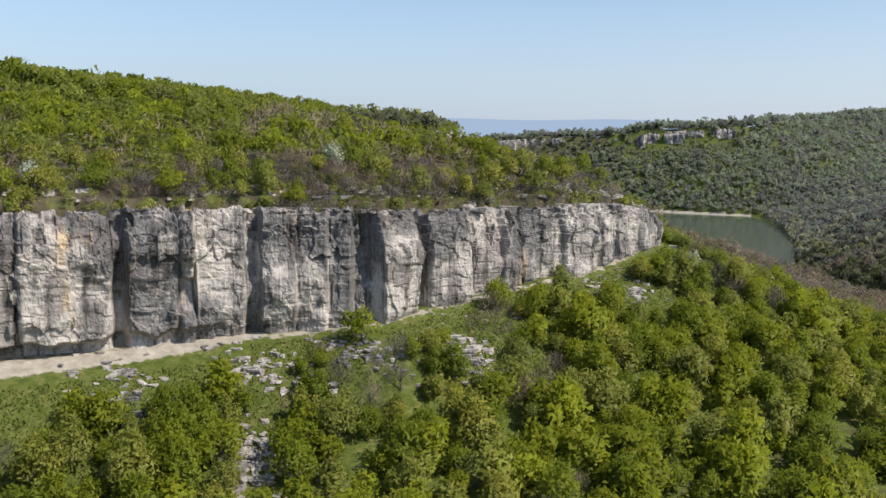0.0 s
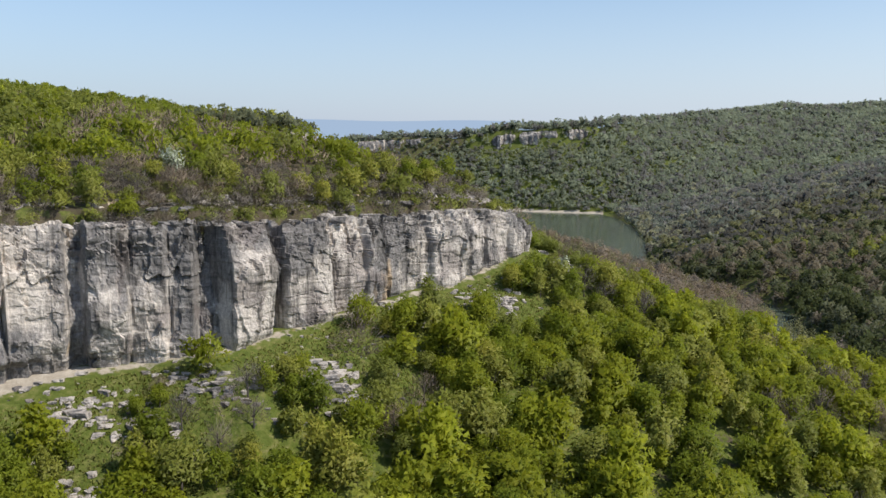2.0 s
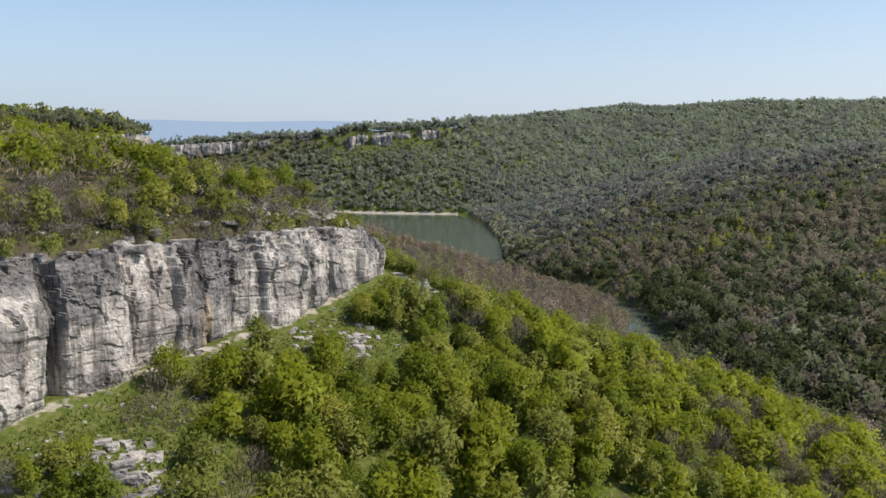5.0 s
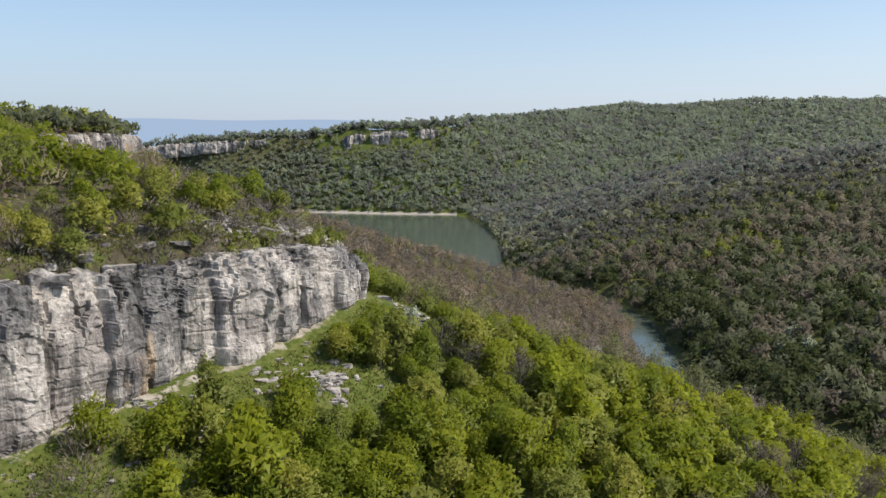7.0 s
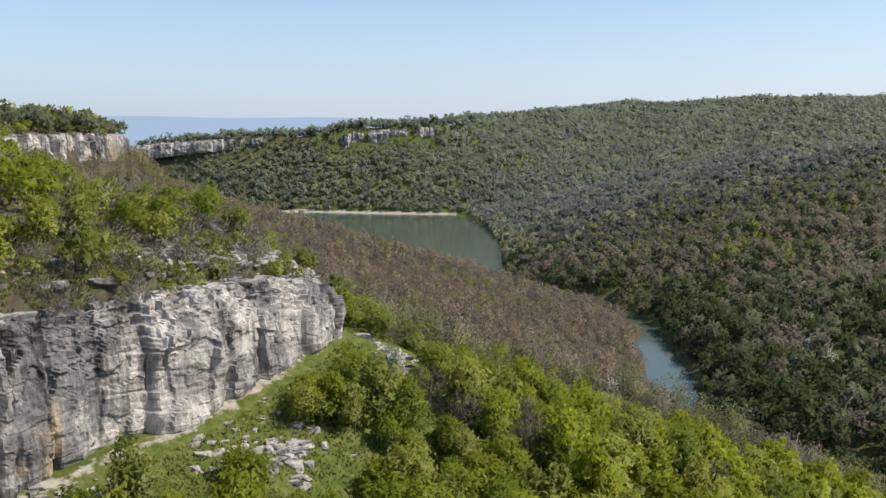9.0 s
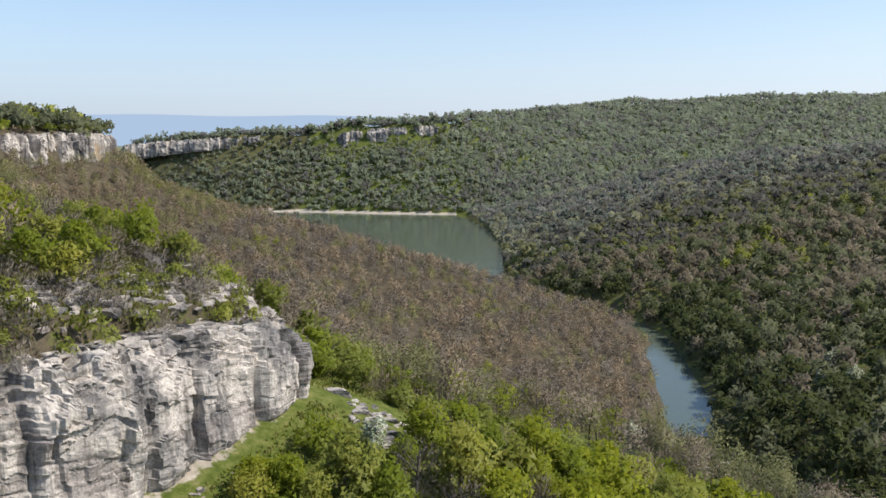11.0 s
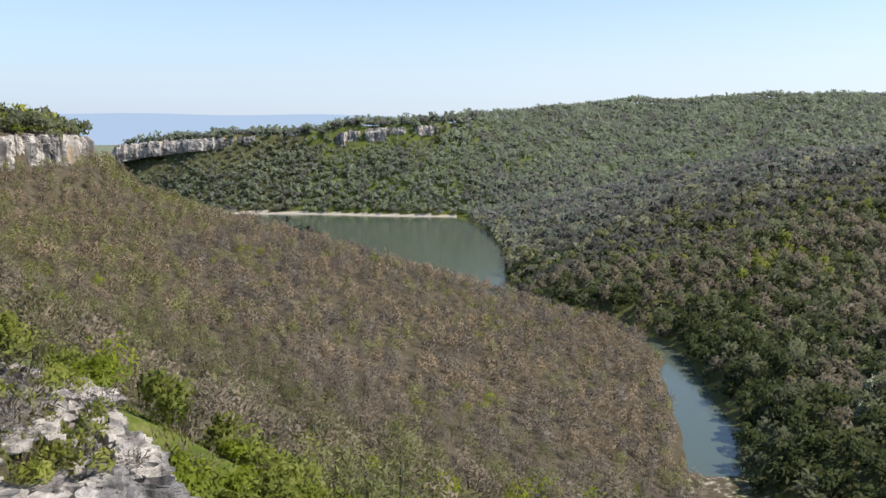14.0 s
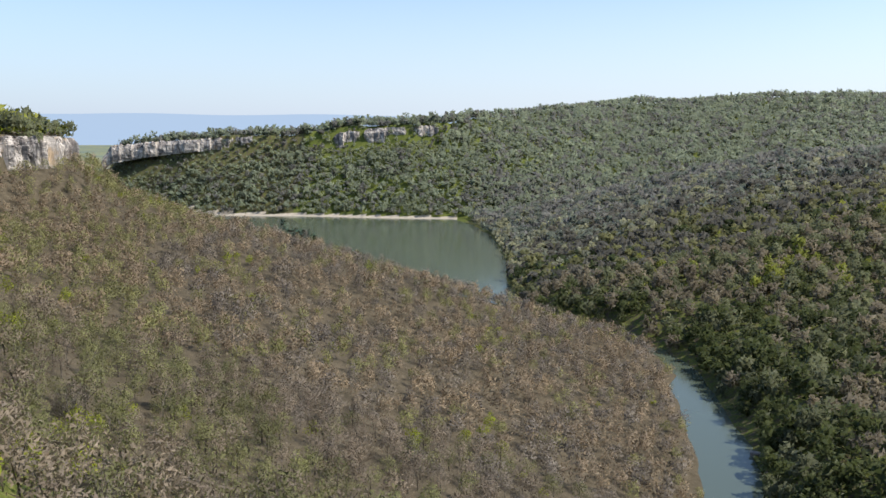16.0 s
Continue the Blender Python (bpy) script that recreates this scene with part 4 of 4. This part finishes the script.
def rock(x, y, size, long=1.0, label="pale weathered limestone rock half sunk in the grass", group="rocks on the terrace", turn=None):
    ob = new("rock", ROCKS[rng.integers(0, len(ROCKS))])
    z = float(stand(np.array([x]), np.array([y]))[0])
    ob.matrix_basis = Matrix.Translation((x, y, z - 0.1 * size)) @ Matrix.Rotation(rng.uniform(0, 6.283) if turn is None else turn + rng.normal() * 0.25, 4, "Z") @ Matrix.Diagonal((size * long, size, size * rng.uniform(0.6, 1.1), 1))
    tagged(ob, label, "rock", group)


rubble_points, rubble_faces, rubble_count = [], [], 0


def rubble(x, y, size, long, turn):
    """One of the many small blocks that are joined into the rubble."""
    global rubble_count
    me = CHIPS[rng.integers(0, len(CHIPS))]
    z = float(stand(np.array([x]), np.array([y]))[0])
    m = Matrix.Translation((x, y, z + 0.04 * size)) @ Matrix.Rotation(turn, 4, "Z") @ Matrix.Diagonal((size * long, size, size * rng.uniform(0.6, 1.2), 1))
    rubble_points.extend((m @ v.co)[:] for v in me.vertices)
    rubble_faces.extend([k + rubble_count for k in p.vertices] for p in me.polygons)
    rubble_count += len(me.vertices)


# outcrops: centre, spread, number, size
for cx, cy, sx, sy, count, size in ((-31.5, 105.3, 2.6, 1.8, 60, 0.75), (-44.5, 97.5, 4, 1.6, 50, 0.6), (-55.5, 91, 4.5, 2.2, 60, 0.65), (-67.5, 81, 5, 2.5, 50, 0.6), (-50.7, 80, 2, 2.4, 45, 0.85),
                                    (-46, 73, 2.4, 2.4, 20, 0.8), (-19.5, 135.5, 1.8, 1.3, 24, 0.5), (-14.9, 137, 1.2, 1.8, 26, 0.65), (-28.6, 126.4, 1.9, 1.2, 26, 0.5), (-7.4, 156.5, 1.3, 1.6, 26, 0.5), (-24, 122, 4, 3, 14, 0.35),
                                    (-17, 141, 3, 3, 14, 0.3), (-38, 105, 3, 2, 16, 0.35), (-36, 113, 3, 2.5, 12, 0.3)):
    for k in range(2 * count):
        spot = cx + rng.normal() * sx, cy + rng.normal() * sy
        if k < 12:
            rock(*spot, size * rng.uniform(0.4, 1.05), rng.uniform(1.0, 1.6), turn=0.85 + rng.normal() * 0.6)
        else:
            rubble(*spot, size * rng.uniform(0.15, 0.8), rng.uniform(1.0, 1.9), 0.85 + rng.normal() * 0.7)
rock(-11.2, 160.3, 0.75, 1.7, "flat grey boulder lying in the grass beyond the cliff end")
rock(97.3, 384.5, 1.6, 1.6, "dark rock at the water's edge below the wooded bank", "rocks at the lake")
# slabs along the cliff top
for k in range(560):
    end = k % 2
    s = rng.uniform(RIM_S[9], RIM_S[12] + 2) if end else rng.uniform(RIM_S[3] - 20, RIM_S[12])
    off = rng.uniform(1.2, 11)
    i = np.searchsorted(RIM_S, s) - 1
    v = RIM[i + 1, :2] - RIM[i, :2]
    v = v / np.hypot(*v)
    spot = np.interp(s, RIM_S, RIM[:, 0]) - v[1] * off, np.interp(s, RIM_S, RIM[:, 1]) + v[0] * off
    if k < 124:
        rock(*spot, rng.uniform(0.35, 0.8), rng.uniform(1.0, 1.7), "pale broken limestone block on the stepped end of the cliff" if end else "pale limestone slab on the cliff top",
             "slabs on the cliff top", math.atan2(v[1], v[0]))
    else:
        rubble(*spot, rng.uniform(0.15, 0.5), rng.uniform(1.0, 1.8), math.atan2(v[1], v[0]) + rng.normal() * 0.4)
rubble_me = bpy.data.meshes.new("rubble")
rubble_me.from_pydata(rubble_points, [], rubble_faces)
rubble_me.materials.append(ROCK_GREY)
tagged(new("rubble", rubble_me), "small broken limestone blocks strewn over terrace and cliff top", "rubble", kind="stuff")

# single bushes on the terrace
bush_spots = np.array([(-46.3, 100.0, 1.55), (-36.5, 104.0, 0.95), (-11.4, 149.4, 1.15), (-13.2, 141.5, 1.1), (-50.5, 96.5, 0.7)])
for k, (bx0, by0, size) in enumerate(bush_spots):
    src = RIM_BUSHES[0] if k < 4 else BARE_BUSHES[0]
    z0 = float(land(np.array([bx0]), np.array([by0]))[0])
    ob = copy_thing(src, Matrix.Translation((bx0, by0, z0)))
    ob.matrix_basis = Matrix.Translation((bx0, by0, z0)) @ Matrix.Rotation(k * 1.3, 4, "Z") @ Matrix.Diagonal((size, size, size, 1))
    tagged(ob, "dense green bush on the grassy terrace below the cliff" if k < 4 else "leafless grey bush on the grassy terrace", "bush", "bushes on the terrace")

# trees and bushes in white blossom
BLOOM = tree_kind("blossoming_bush", leaf_cloud(900, 1.8, 2.9, 0.3, 0.24, 1.2, 18, 400, 3), trunk_quads(2.4, 0.07, 1.1, 5, 400), BLOSSOM, "bush in pale white blossom among the green scrub", "bush", "blossoming bushes")
for k, (bx0, by0, size) in enumerate(((-7.2, 152.2, 0.8), (-87.0, 86.0, 1.0), (-59.0, 118.0, 1.2), (23.2, 192.5, 1.3), (130.2, 367.6, 2.2), (126.5, 341.0, 2.0), (121.0, 352.0, 1.8))):
    spot = Matrix.Translation((bx0, by0, float(stand(np.array([bx0]), np.array([by0]))[0]))) @ Matrix.Rotation(k * 1.7, 4, "Z")
    ob = copy_thing(BLOOM, spot) if k else BLOOM
    ob.matrix_basis = spot @ Matrix.Diagonal((size, size, size * 1.1, 1))


# ---- grass ----
def grass_tufts(count, first, near, far):
    """Short tufts along the rim: three blades each."""
    s = rng.uniform(first, RIM_S[12] + 14, count)
    k = rng.uniform(near, far, count) + 3.0 * (s < 238) * (near > 0)
    i = np.clip(np.searchsorted(RIM_S, s) - 1, 0, len(RIM) - 2)
    v = unit(RIM[i + 1, :2] - RIM[i, :2])
    x, y = np.interp(s, RIM_S, RIM[:, 0]) + v[:, 1] * k, np.interp(s, RIM_S, RIM[:, 1]) - v[:, 0] * k
    z = land(x, y)
    out = []
    for _ in range(3):
        t = rng.uniform(0, 6.283, count)
        w, h = rng.uniform(0.05, 0.13, count), rng.uniform(0.12, 0.34, count)
        lean = rng.normal(size=(count, 2)) * 0.1
        a = np.stack([x + np.cos(t) * w, y + np.sin(t) * w, z - 0.03], -1)
        b = np.stack([x - np.cos(t) * w, y - np.sin(t) * w, z - 0.03], -1)
        out.append(np.stack([a, b, np.stack([x + lean[:, 0], y + lean[:, 1], z + h], -1)], 1))
    return np.concatenate(out)


tufts = np.concatenate([grass_tufts(26000, RIM_S[2] - 30, 2.2, 20), grass_tufts(15000, RIM_S[5], -17, -2.5)])
tagged(new("grass", quad_mesh("grass", tufts, LEAF_GRASS, tufts.mean(1) - [0, 0, 3.0])), "short green and straw-coloured grass tufts on the terrace and the cliff top", "grass", kind="stuff")
